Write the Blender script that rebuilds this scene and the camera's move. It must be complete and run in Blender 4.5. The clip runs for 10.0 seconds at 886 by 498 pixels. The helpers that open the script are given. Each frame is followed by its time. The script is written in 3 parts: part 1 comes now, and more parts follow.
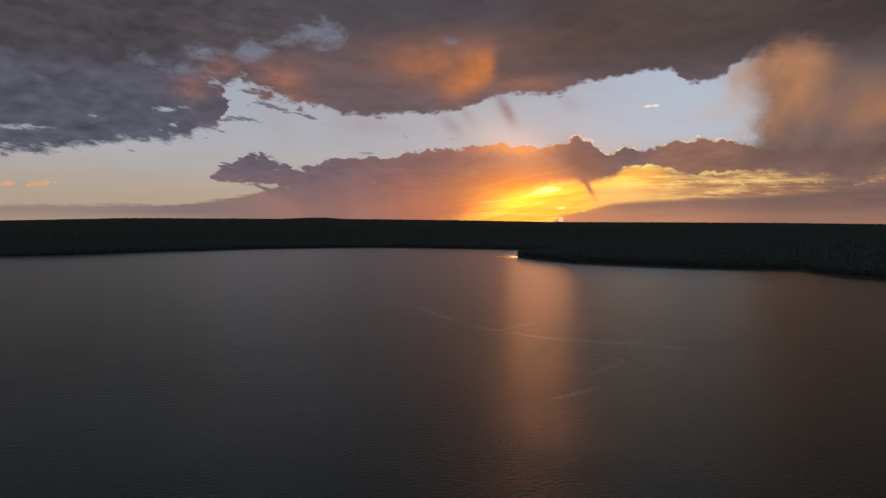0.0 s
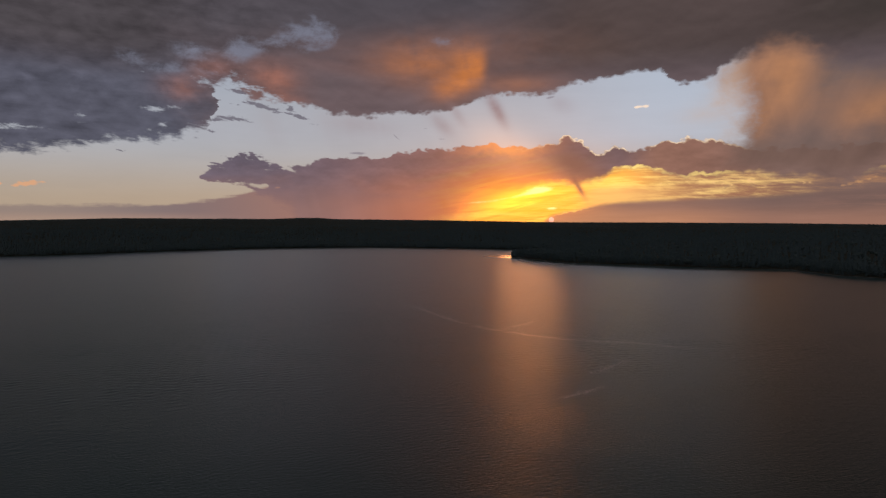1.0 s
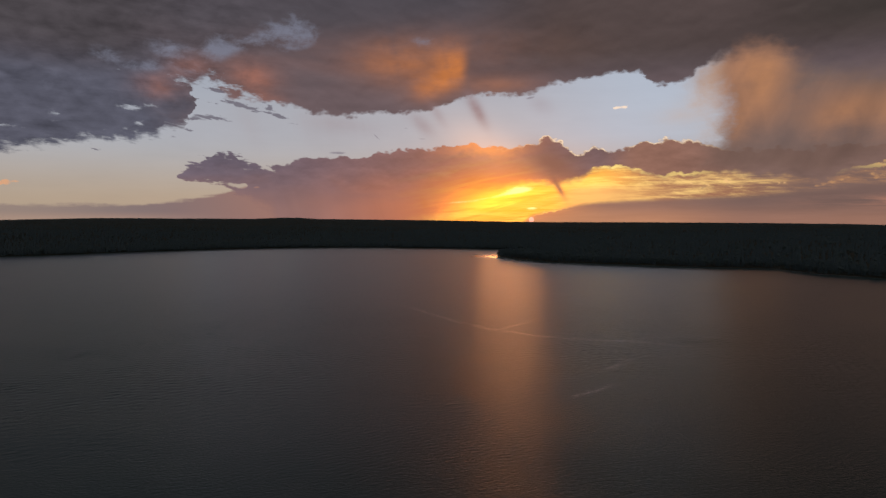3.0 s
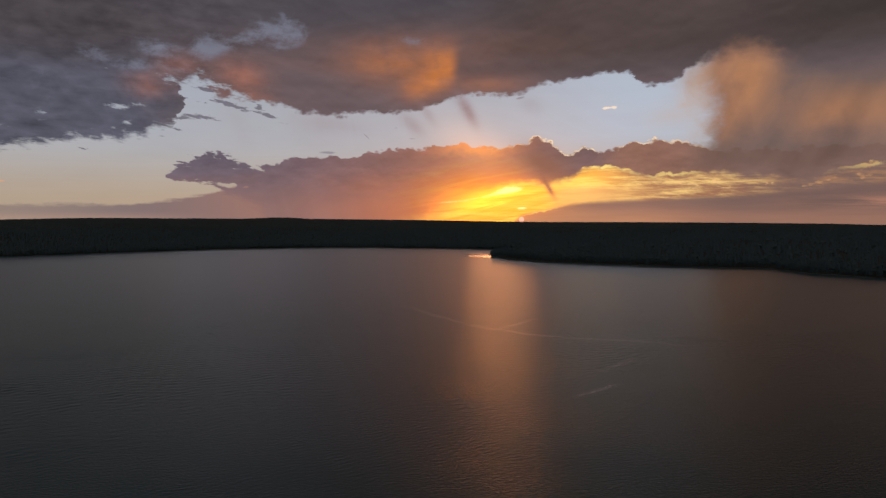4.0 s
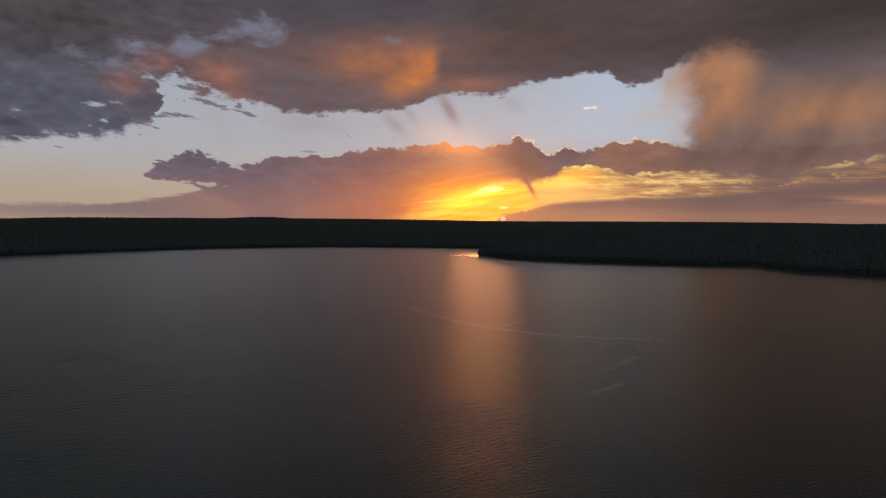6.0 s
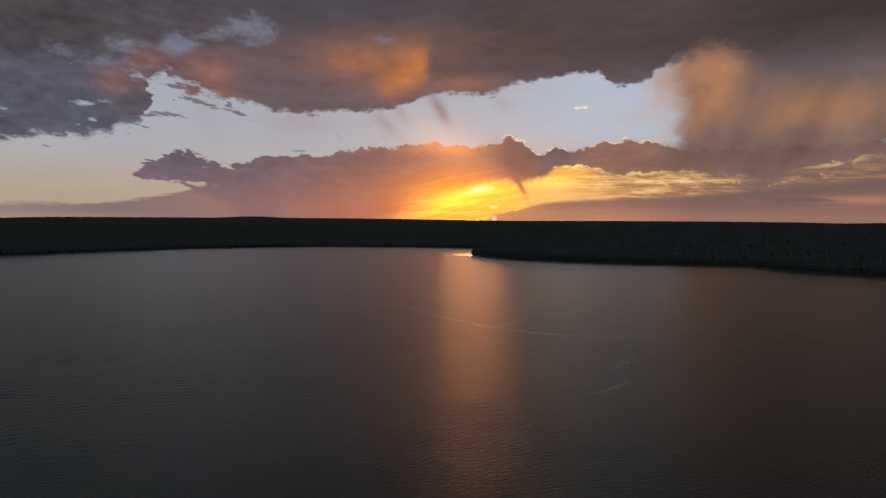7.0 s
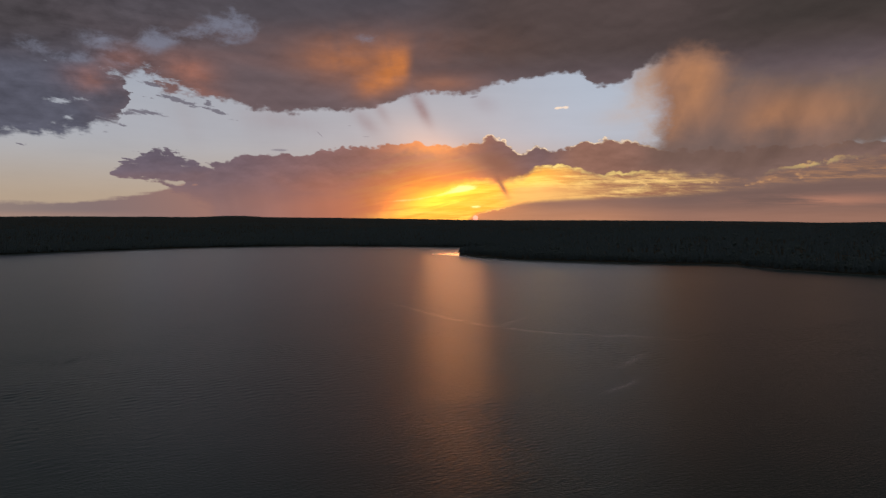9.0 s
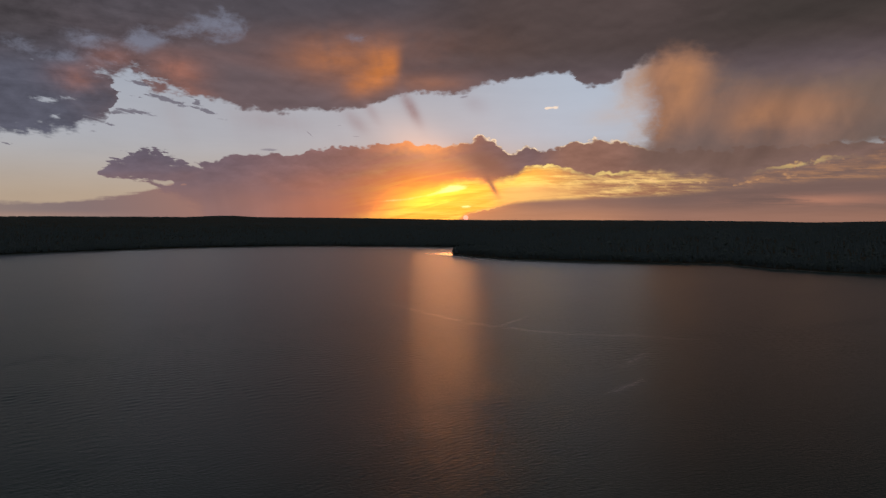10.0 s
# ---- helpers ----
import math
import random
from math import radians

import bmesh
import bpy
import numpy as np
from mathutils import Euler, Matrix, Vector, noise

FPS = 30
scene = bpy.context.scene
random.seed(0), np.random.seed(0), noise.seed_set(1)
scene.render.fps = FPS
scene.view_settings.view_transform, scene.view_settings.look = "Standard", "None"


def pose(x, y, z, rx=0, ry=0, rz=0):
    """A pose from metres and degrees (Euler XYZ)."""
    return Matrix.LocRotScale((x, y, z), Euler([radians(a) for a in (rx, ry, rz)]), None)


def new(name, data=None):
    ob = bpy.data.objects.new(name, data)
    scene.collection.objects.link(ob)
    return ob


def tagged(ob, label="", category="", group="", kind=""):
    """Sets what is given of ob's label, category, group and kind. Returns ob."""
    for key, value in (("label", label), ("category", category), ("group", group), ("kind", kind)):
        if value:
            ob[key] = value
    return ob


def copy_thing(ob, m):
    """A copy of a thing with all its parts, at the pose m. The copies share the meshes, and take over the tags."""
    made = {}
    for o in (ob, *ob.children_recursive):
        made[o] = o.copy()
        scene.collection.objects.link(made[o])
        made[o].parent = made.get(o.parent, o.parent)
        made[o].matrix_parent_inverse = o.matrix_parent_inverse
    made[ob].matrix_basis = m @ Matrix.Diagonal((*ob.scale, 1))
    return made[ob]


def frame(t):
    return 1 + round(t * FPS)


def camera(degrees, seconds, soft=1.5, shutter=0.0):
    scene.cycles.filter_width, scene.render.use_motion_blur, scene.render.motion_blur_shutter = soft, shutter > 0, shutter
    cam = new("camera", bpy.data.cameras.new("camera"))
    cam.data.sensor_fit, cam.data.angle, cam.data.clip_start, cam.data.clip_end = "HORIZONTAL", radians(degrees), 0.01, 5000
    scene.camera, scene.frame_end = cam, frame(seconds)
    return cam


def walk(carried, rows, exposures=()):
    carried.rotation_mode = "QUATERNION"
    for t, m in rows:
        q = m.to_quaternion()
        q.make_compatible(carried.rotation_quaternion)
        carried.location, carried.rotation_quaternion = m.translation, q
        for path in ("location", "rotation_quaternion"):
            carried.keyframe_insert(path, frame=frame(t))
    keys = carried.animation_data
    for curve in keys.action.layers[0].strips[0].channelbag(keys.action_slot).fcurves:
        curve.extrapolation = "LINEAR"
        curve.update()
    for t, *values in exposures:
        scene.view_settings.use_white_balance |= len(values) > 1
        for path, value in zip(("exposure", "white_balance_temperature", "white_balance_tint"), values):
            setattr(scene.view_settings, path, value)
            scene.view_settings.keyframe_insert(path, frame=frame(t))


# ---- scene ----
cam = camera(68.0, 10.0, soft=1.25)

# Drone flight over the lake: seconds, x, y, z, yaw, pitch, roll.
TILT = -2.32
ROWS = [
    (0.0, 0.0, 0.0, 70.0, 0.02, 0.0, 0.0),
    (0.5, -3.0, 0.2, 69.9, -0.37, 0.01, 0.0),
    (1.0, -6.0, 0.5, 69.8, -0.78, 0.02, 0.0),
    (1.5, -9.0, 0.8, 69.7, -1.19, 0.03, 0.0),
    (2.0, -12.0, 1.1, 69.6, -1.62, 0.03, 0.0),
    (2.5, -15.0, 1.5, 69.6, -2.05, 0.02, 0.01),
    (4.0, -23.8, 2.9, 69.3, -3.33, 0.0, 0.02),
    (4.5, -26.6, 3.5, 69.2, -3.74, -0.01, 0.02),
    (5.0, -29.4, 4.1, 69.1, -4.14, -0.03, 0.03),
    (5.5, -32.2, 4.7, 69.0, -4.53, -0.04, 0.03),
    (7.0, -40.9, 6.9, 68.7, -5.7, -0.09, 0.04),
    (7.5, -43.8, 7.7, 68.6, -6.09, -0.11, 0.05),
    (8.0, -46.7, 8.5, 68.5, -6.49, -0.12, 0.05),
    (8.5, -49.6, 9.4, 68.4, -6.9, -0.13, 0.06),
    (9.0, -52.6, 10.3, 68.4, -7.31, -0.14, 0.06),
    (9.5, -55.5, 11.2, 68.3, -7.73, -0.15, 0.07),
    (10.0, -58.5, 12.2, 68.2, -8.16, -0.15, 0.08),
]
walk(cam, [(t, pose(x, y, z, 90 + TILT + pitch, roll, yaw)) for t, x, y, z, yaw, pitch, roll in ROWS])


# ---- node helpers ----
class Net:
    """Builds shader arithmetic in one node tree."""

    def __init__(self, tree):
        self.tree = tree

    def add(self, kind):
        return self.tree.nodes.new(kind)

    def join(self, value, socket):
        if isinstance(value, Val):
            self.tree.links.new(value.out, socket)
        else:
            socket.default_value = value

    def math(self, op, *args, clamp=False):
        node = self.add("ShaderNodeMath")
        node.operation, node.use_clamp = op, clamp
        for value, socket in zip(args, node.inputs):
            self.join(value, socket)
        return Val(self, node.outputs[0])

    def xyz(self, x, y, z):
        node = self.add("ShaderNodeCombineXYZ")
        for value, socket in zip((x, y, z), node.inputs):
            self.join(value, socket)
        return Val(self, node.outputs[0])

    def noise(self, vec, scale, detail=6.0, rough=0.55, distort=0.0, lac=2.0):
        node = self.add("ShaderNodeTexNoise")
        self.join(vec, node.inputs["Vector"])
        for key, value in (("Scale", scale), ("Detail", detail), ("Roughness", rough), ("Distortion", distort), ("Lacunarity", lac)):
            self.join(value, node.inputs[key])
        return Val(self, node.outputs[0])

    def curve(self, u, lo, hi, vlo, vhi, pts):
        """A smooth curve v(u) through pts."""
        node = self.add("ShaderNodeFloatCurve")
        c = node.mapping.curves[0]
        for i, (a, b) in enumerate(pts):
            p = ((a - lo) / (hi - lo), (b - vlo) / (vhi - vlo))
            if i < 2:
                c.points[i].location = p
            else:
                c.points.new(*p)
        for p in c.points:
            p.handle_type = "AUTO_CLAMPED"
        node.mapping.extend = "HORIZONTAL"
        node.mapping.update()
        self.join((u - lo) * (1 / (hi - lo)), node.inputs["Value"])
        return Val(self, node.outputs[0]) * (vhi - vlo) + vlo

    def mix(self, f, a, b):
        node = self.add("ShaderNodeMix")
        node.data_type, node.clamp_factor = "RGBA", True
        self.join(f, node.inputs[0])
        self.join(a, node.inputs[6])
        self.join(b, node.inputs[7])
        return Val(self, node.outputs[2])

    def plus(self, f, a, b):
        node = self.add("ShaderNodeMix")
        node.data_type, node.blend_type, node.clamp_factor = "RGBA", "ADD", False
        self.join(f, node.inputs[0])
        self.join(a, node.inputs[6])
        self.join(b, node.inputs[7])
        return Val(self, node.outputs[2])

    def times(self, a, f):
        node = self.add("ShaderNodeVectorMath")
        node.operation = "SCALE"
        self.join(a, node.inputs[0])
        self.join(f, node.inputs["Scale"])
        return Val(self, node.outputs[0])

    def ramp(self, x, lo, hi):
        """0 below lo, 1 above hi, smooth between."""
        node = self.add("ShaderNodeMapRange")
        node.interpolation_type = "SMOOTHSTEP"
        self.join(x, node.inputs[0])
        self.join(lo, node.inputs[1])
        self.join(hi, node.inputs[2])
        return Val(self, node.outputs[0])

    def spot(self, u, v, u0, v0, a, b, lean=0.0, tilt=0.0):
        """A soft elliptic spot of half-widths a and b degrees."""
        du, dv = u - u0, v - v0
        if lean:
            du = du - dv * lean
        if tilt:
            dv = dv - du * tilt
        q = (du * (1 / a)) * (du * (1 / a)) + (dv * (1 / b)) * (dv * (1 / b))
        return self.math("EXPONENT", q * -1.0)


class Val:
    """A socket with arithmetic."""

    def __init__(self, net, out):
        self.net, self.out = net, out

    def __add__(self, other):
        return self.net.math("ADD", self, other)

    def __sub__(self, other):
        return self.net.math("SUBTRACT", self, other)

    def __rsub__(self, other):
        return self.net.math("SUBTRACT", other, self)

    def __mul__(self, other):
        return self.net.math("MULTIPLY", self, other)

    def __truediv__(self, other):
        return self.net.math("DIVIDE", self, other)

    def __radd__(self, other):
        return self.net.math("ADD", self, other)

    def __rmul__(self, other):
        return self.net.math("MULTIPLY", self, other)

    def clip(self):
        return self.net.math("ADD", self, 0.0, clamp=True)

    def lower(self, other):
        return self.net.math("MINIMUM", self, other)

    def upper(self, other):
        return self.net.math("MAXIMUM", self, other)


def rgb(r, g, b):
    """A colour from 0 to 255 display values, as linear light."""
    return tuple((c / 12.92 if c <= 0.04045 else ((c + 0.055) / 1.055) ** 2.4) for c in (r / 255, g / 255, b / 255)) + (1.0,)


# ---- world: evening sky with a low sun behind broken cloud ----
SUN_AZ, SUN_EL = 10.14, 0.25


def build_sky():
    world = bpy.data.worlds.new("evening_sky")
    scene.world = world
    world.use_nodes = True
    tree = world.node_tree
    tree.nodes.clear()
    n = Net(tree)
    d = n.add("ShaderNodeTexCoord").outputs["Generated"]
    sep = n.add("ShaderNodeSeparateXYZ")
    tree.links.new(d, sep.inputs[0])
    x, y, z = (Val(n, o) for o in sep.outputs)
    u = n.math("ARCTAN2", x, y) * (180 / math.pi)
    v = n.math("ARCSINE", z) * (180 / math.pi)

    def edge(pts, along=None):
        return n.curve(along or u, -60, 60, -5, 25, pts)

    # cloud texture: wider than high; dv shifts it to give relief
    def tex(su, sv, seed, detail=7.0, rough=0.58, distort=0.0, dv=0.0, lean=0.0, tilt=0.0):
        a = u + v * lean if lean else u
        b = v + dv - u * tilt if tilt else v + dv
        return (n.noise(n.xyz(a * su, b * sv, seed), 1.0, detail, rough, distort) - 0.5) * 2.4

    def lobes(su, sv, seed, warp):
        node = n.add("ShaderNodeTexVoronoi")
        node.feature = "SMOOTH_F1"
        node.inputs["Smoothness"].default_value = 0.35
        n.join(n.xyz(u * su + warp * 0.35, v * sv + warp * 0.25, seed), node.inputs["Vector"])
        node.inputs["Scale"].default_value = 1.0
        return (0.42 - Val(n, node.outputs["Distance"])) * 2.0

    def spots(rows):
        """The sum of soft spots of given strength: u, v, half-widths, strength, tilt."""
        total = None
        for u0, v0, a, b, k, tilt in rows:
            one = n.spot(u, v, u0, v0, a, b, 0.0, tilt) * k
            total = one if total is None else total + one
        return total

    big = tex(0.10, 0.22, 1.3, 6.0, 0.6)
    mid = tex(0.30, 0.62, 4.1, 8.0, 0.62)
    fine = tex(1.1, 2.0, 7.7, 6.0, 0.66)
    puff = tex(0.55, 0.85, 9.2, 7.0, 0.62, 0.5)
    soft = tex(0.22, 0.45, 5.8, 3.0, 0.45, 0.4)
    wisp = tex(0.13, 1.3, 3.4, 8.0, 0.66, 0.3)
    shaft = tex(0.3, 0.05, 6.6, 4.0, 0.5, 0.5, lean=0.25)
    thread = tex(0.22, 3.0, 2.7, 7.0, 0.62, 0.5)
    feather = tex(0.16, 1.5, 8.8, 5.0, 0.55, 0.6, tilt=0.19)
    scrap = tex(0.75, 2.6, 4.4, 5.0, 0.6, 0.4, tilt=-0.15)
    lobe = lobes(0.85, 1.25, 2.2, puff)
    small_lobe = lobes(2.1, 2.9, 5.2, fine)
    relief = (tex(0.34, 0.8, 8.4, 5.0, 0.55, 0.3) - tex(0.34, 0.8, 8.4, 5.0, 0.55, 0.3, dv=-0.45)) * 0.8
    relief_far = tex(0.8, 1.7, 5.4, 6.0, 0.6) - tex(0.8, 1.7, 5.4, 6.0, 0.6, dv=-0.18)

    # texture of a flat cloud layer, in perspective
    zc = z.upper(0.03) + 0.05
    ax, ay = x / zc, y / zc

    def plane(scale, seed, detail, rough, ox=0.0, oy=0.0, distort=0.0):
        return (n.noise(n.xyz(ax + ox, ay + oy, seed), scale, detail, rough, distort) - 0.5) * 2.4

    sheet = plane(1.2, 3.1, 4.0, 0.48, distort=0.5)
    sheet_lit = (plane(1.2, 3.1, 4.0, 0.48, -0.03, -0.16, 0.5) - sheet) * 1.2
    broad = plane(0.55, 5.5, 3.0, 0.45)

    # clear air
    sky = n.add("ShaderNodeTexSky")
    sky.sky_type, sky.sun_disc, sky.sun_elevation, sky.sun_rotation = "NISHITA", False, radians(1.0), radians(SUN_AZ)
    clear = n.mix(n.ramp(v, 0.8, 8.0), rgb(168, 151, 133), rgb(162, 167, 178))
    clear = n.mix(n.ramp(v, 7.0, 22.0), clear, rgb(112, 126, 150))
    clear = n.mix(n.ramp(u, 4.0, 20.0) * n.ramp(v, 5.0, 8.0), clear, rgb(163, 175, 192))
    clear = n.plus(0.012, clear, Val(n, sky.outputs[0]))
    clear = n.mix((n.spot(u, v, -8.0, 8.0, 12.0, 2.2) * (0.4 + shaft * 0.3)).clip(), clear, rgb(164, 156, 160))
    clear = n.times(clear, 1.0 + big * 0.06 + wisp * 0.03)
    clear = n.mix((spots([(24.0, 10.2, 1.6, 1.0, 0.5, 0.2), (22.6, 8.6, 2.6, 0.9, 0.25, 0.1), (24.6, 7.4, 1.2, 1.2, 0.4, 0.0)]) * (1.0 + mid * 1.2 + puff * 0.6)).clip(), clear, rgb(192, 172, 162))
    sky_col = clear

    # small sunlit cloudlets
    for u0, v0, a, b in ((17.55, 9.56, 0.8, 0.15), (-31.6, 2.85, 1.1, 0.22), (-33.6, 2.8, 1.0, 0.2)):
        here = n.spot(u, v, u0, v0, a, b, 0.0, 0.08)
        m = n.ramp(here, 0.05, 0.3) * n.ramp(here + fine * 0.5 + thread * 0.3 + small_lobe * 0.4 + scrap * 0.4, 0.35, 0.8)
        sky_col = n.mix(m * 0.9, sky_col, rgb(246, 220, 196) if u0 > 0 else rgb(214, 160, 122))

    # haze and falling rain along the horizon
    e_h = edge([(-60, 1.2), (-34, 1.3), (-26.6, 1.45), (-22.5, 1.4), (-20.5, 1.6), (-18.4, 1.98), (-16.3, 2.35), (-14.6, 2.9), (-11.8, 3.6), (-6, 5.0), (60, 5.2)])
    haze_col = n.mix(n.ramp(u, -24.0, -4.0), rgb(122, 106, 108), rgb(164, 113, 98))
    haze_col = n.mix(n.ramp(v, 1.0, 0.1) * n.ramp(u, -14, -24), haze_col, rgb(160, 128, 116))
    haze = n.ramp(e_h - v + fine * 0.2 + wisp * 0.3 + thread * 0.2, -0.12, 0.25)
    sky_col = n.mix(haze * (0.6 + n.ramp(u, -32.0, -19.0) * 0.34), sky_col, haze_col)

    # long bank over the sun
    e_top = edge([(-24, 0.5), (-19.8, 3.6), (-19.2, 4.2), (-18.2, 4.75), (-16.4, 5.6), (-15.1, 5.75), (-14.0, 5.2), (-12.7, 4.85), (-11.9, 4.75), (-11.2, 5.15), (-9.5, 5.45), (-7.2, 5.7), (-4.8, 5.8),
                  (-2.4, 6.25), (0.0, 6.35), (3.0, 6.65), (4.9, 6.9), (7.4, 6.5), (9.8, 6.85), (11.7, 7.35), (12.9, 6.9), (14.1, 5.95), (15.3, 6.6), (17.0, 6.25), (18.8, 6.5), (19.5, 6.85), (22.8, 6.85), (24.6, 6.4), (26.3, 5.8), (60, 6.0)])
    e_bot = edge([(-24, 3.9), (-19.1, 3.5), (-18.2, 3.3), (-16.4, 3.15), (-15.4, 2.7), (-14.4, 2.1), (-12.5, 0.5), (-8.0, -4.0), (60, -4.0)])
    rag = n.ramp(u, -10.0, -15.0)
    up_d = e_top - v + lobe * 0.3 + small_lobe * 0.17 + fine * 0.14 + rag * (fine * 0.45 + wisp * 0.35 + thread * 0.6 + scrap * 0.55)
    lo_d = v - e_bot + mid * 0.3 + fine * 0.3 + wisp * 0.35 + thread * 0.2 + scrap * 0.7
    tear = n.ramp(spots([(-12.5, 4.6, 0.9, 0.22, 0.9, -0.45), (-13.8, 4.4, 0.9, 0.14, 0.7, -0.05), (-15.2, 3.15, 0.9, 0.28, 0.75, -0.2), (-14.4, 3.1, 0.4, 0.22, 0.7, 0.0), (-13.3, 2.95, 0.35, 0.13, 0.75, 0.0)]) + fine * 0.5 + scrap * 0.35, 0.42, 0.72)
    bank = n.ramp(up_d, -0.04, 0.17) * n.ramp(lo_d, -0.05, 0.2 + n.ramp(u, -16.0, -9.0) * 2.8) * (1.0 - tear * 0.9)
    bank_col = n.mix(n.ramp(u, -17.0, 1.0), rgb(101, 91, 103), rgb(134, 99, 96))
    bank_col = n.mix(n.ramp(u, 8.5, 14.0), bank_col, rgb(112, 91, 95))
    bank_col = n.mix(n.ramp(u, 15.5, 19.0), bank_col, rgb(140, 102, 89))
    bank_col = n.mix(n.ramp(u, 21.0, 29.0), bank_col, rgb(120, 95, 88))
    low = n.ramp(v + soft * 1.2, 5.2, 0.8) * n.ramp(u, 12.0, 6.0)
    bank_col = n.mix(low * 0.85, bank_col, n.mix(n.ramp(u, -12.0, 3.0), rgb(146, 110, 104), rgb(196, 116, 82)))
    bank_col = n.times(bank_col, 1.0 + big * 0.12 + (mid * 0.16 + soft * 0.14 + relief * 0.22 + relief_far * 0.12 + puff * 0.08) * n.ramp(v, 1.5, 4.5) + shaft * 0.1)
    seam = n.ramp(up_d, 0.30, 0.10) * n.ramp(up_d, -0.03, 0.06)
    lining = seam * (n.spot(u, v, 13.2, 6.8, 4.2, 3.0) * 1.3 + n.spot(u, v, 20.5, 6.8, 5.0, 3.0) * 0.9).clip() * n.ramp(mid + fine * 0.8 + puff * 0.5, -0.45, 0.2)
    bank_col = n.mix(lining * 0.95, bank_col, rgb(255, 226, 190))
    flame = n.ramp(up_d, 1.5, 0.1) * n.spot(u, v, 6.2, 6.8, 3.6, 2.5)
    bank_col = n.mix((flame * (0.75 + mid * 0.6)).clip(), bank_col, rgb(232, 140, 84))
    sky_col = n.mix(bank, sky_col, bank_col)

    # bright rift under the bank
    e_gt = edge([(-6, -1), (-0.7, 0.4), (2.3, 1.35), (5.0, 2.4), (7.4, 3.2), (9.8, 3.6), (12.4, 3.45), (13.3, 3.75), (14.6, 4.15), (16.3, 4.75), (17.2, 4.75), (18.6, 4.45), (21.5, 3.95), (23.8, 4.05), (25.5, 4.0), (28.0, 3.75), (30.0, 3.6), (32.0, 3.3),
                 (34.0, 3.95), (36.0, 4.3), (38.0, 4.65), (42.0, 4.9), (60, 5.0)])
    e_gb = edge([(-6, -4), (6.0, -3.0), (9.0, -0.5), (10.1, 0.7), (11.0, 0.95), (12.3, 1.15), (14.6, 1.65), (18.4, 1.92), (23.9, 2.15), (27.9, 2.25), (32.0, 2.6), (36.0, 2.95), (42.0, 3.2), (60, 3.3)])
    g_d = (e_gt - v + 0.14 + lobe * 0.22 + wisp * 0.3 + fine * 0.18 + small_lobe * 0.12).lower((v - e_gb) * 1.2 + wisp * 0.25 + 0.45)
    rift = n.ramp(g_d, -0.15, 0.6 + n.ramp(u, 10.0, 3.0) * 1.3) * n.ramp(u, -3.0, 4.5)
    far = n.ramp(u, 13.0, 19.0)
    streak = n.ramp(wisp * 0.45 + thread * (0.8 - far * 0.1) + feather * 0.35 * (1.0 - far) + (scrap * 0.45 + wisp * 0.3) * far, -0.4, 0.45)
    rift_hot = n.mix(streak, rgb(250, 172, 62), rgb(255, 216, 104))
    rift_far = n.mix(streak, rgb(176, 120, 84), rgb(252, 208, 130))
    rift_col = n.mix(n.ramp(u, 14.0, 22.0), rift_hot, rift_far)
    rift_col = n.mix(n.ramp(u, 26.0, 32.0), rift_col, n.mix(streak, rgb(118, 95, 88), rgb(176, 128, 92)))
    peach = n.ramp(e_gb + 1.15 + n.ramp(u, 20.0, 12.0) * 0.5 - v + wisp * 0.4, -0.25, 0.5) * n.ramp(u, 11.5, 14.0) * n.ramp(u, 24.0, 17.0)
    rift_col = n.mix(peach * 0.75, rift_col, rgb(244, 182, 112))
    sky_col = n.mix(rift * (0.97 - n.ramp(u, 20.0, 32.0) * 0.25 - (1.0 - streak) * n.ramp(u, 14.0, 22.0) * 0.35), sky_col, rift_col)
    brink = n.ramp(e_gt - v + 0.14 + lobe * 0.22 + fine * 0.18 + small_lobe * 0.12, 0.42, 0.2) * n.ramp(e_gt - v + 0.14 + lobe * 0.22 + fine * 0.18 + small_lobe * 0.12, -0.02, 0.12)
    brink = brink * (n.spot(u, v, 17.0, 4.6, 2.6, 1.2) + n.spot(u, v, 22.5, 4.0, 2.0, 0.8) * 0.7 + n.spot(u, v, 36.5, 4.4, 2.4, 0.8) * 0.4).clip() * n.ramp(puff + fine * 0.5, -0.3, 0.25)
    sky_col = n.mix(brink * 0.9, sky_col, rgb(255, 222, 132))

    # lit puffs in the far rift
    row = n.ramp(scrap * 0.9 + small_lobe * 0.35 + n.spot(u, v, 25.0, 3.2, 7.0, 0.4) * 0.5, 0.55, 0.85) * spots([(26.0, 3.15, 5.0, 0.4, 1.0, 0.0), (20.0, 3.3, 2.5, 0.4, 0.8, -0.1)]).clip()
    sky_col = n.mix(row * 0.85, sky_col, rgb(240, 190, 130))
    knots = n.ramp(spots([(33.2, 3.05, 1.2, 0.3, 0.7, 0.25), (35.9, 3.45, 0.7, 0.35, 0.9, 0.1), (36.2, 4.25, 1.0, 0.3, 0.7, 0.15), (38.5, 4.5, 1.4, 0.25, 0.6, 0.1)]) + fine * 0.7 + small_lobe * 0.4, 0.4, 0.95)
    sky_col = n.mix(knots * n.ramp(u, 30.0, 32.0) * 0.6, sky_col, rgb(206, 152, 102))
    under = n.ramp(fine * 0.6 + wisp * 0.6 + n.spot(u, v, 26.0, 2.9, 8.0, 0.4) * 0.6, 0.5, 0.8) * n.spot(u, v, 27.0, 2.9, 7.0, 0.5)
    sky_col = n.mix(under * 0.6, sky_col, rgb(132, 102, 92))

    # low dark layer right of the sun
    l_d = e_gb - v + wisp * 0.3 + fine * 0.12 + small_lobe * 0.1 * n.ramp(u, 16.0, 12.0)
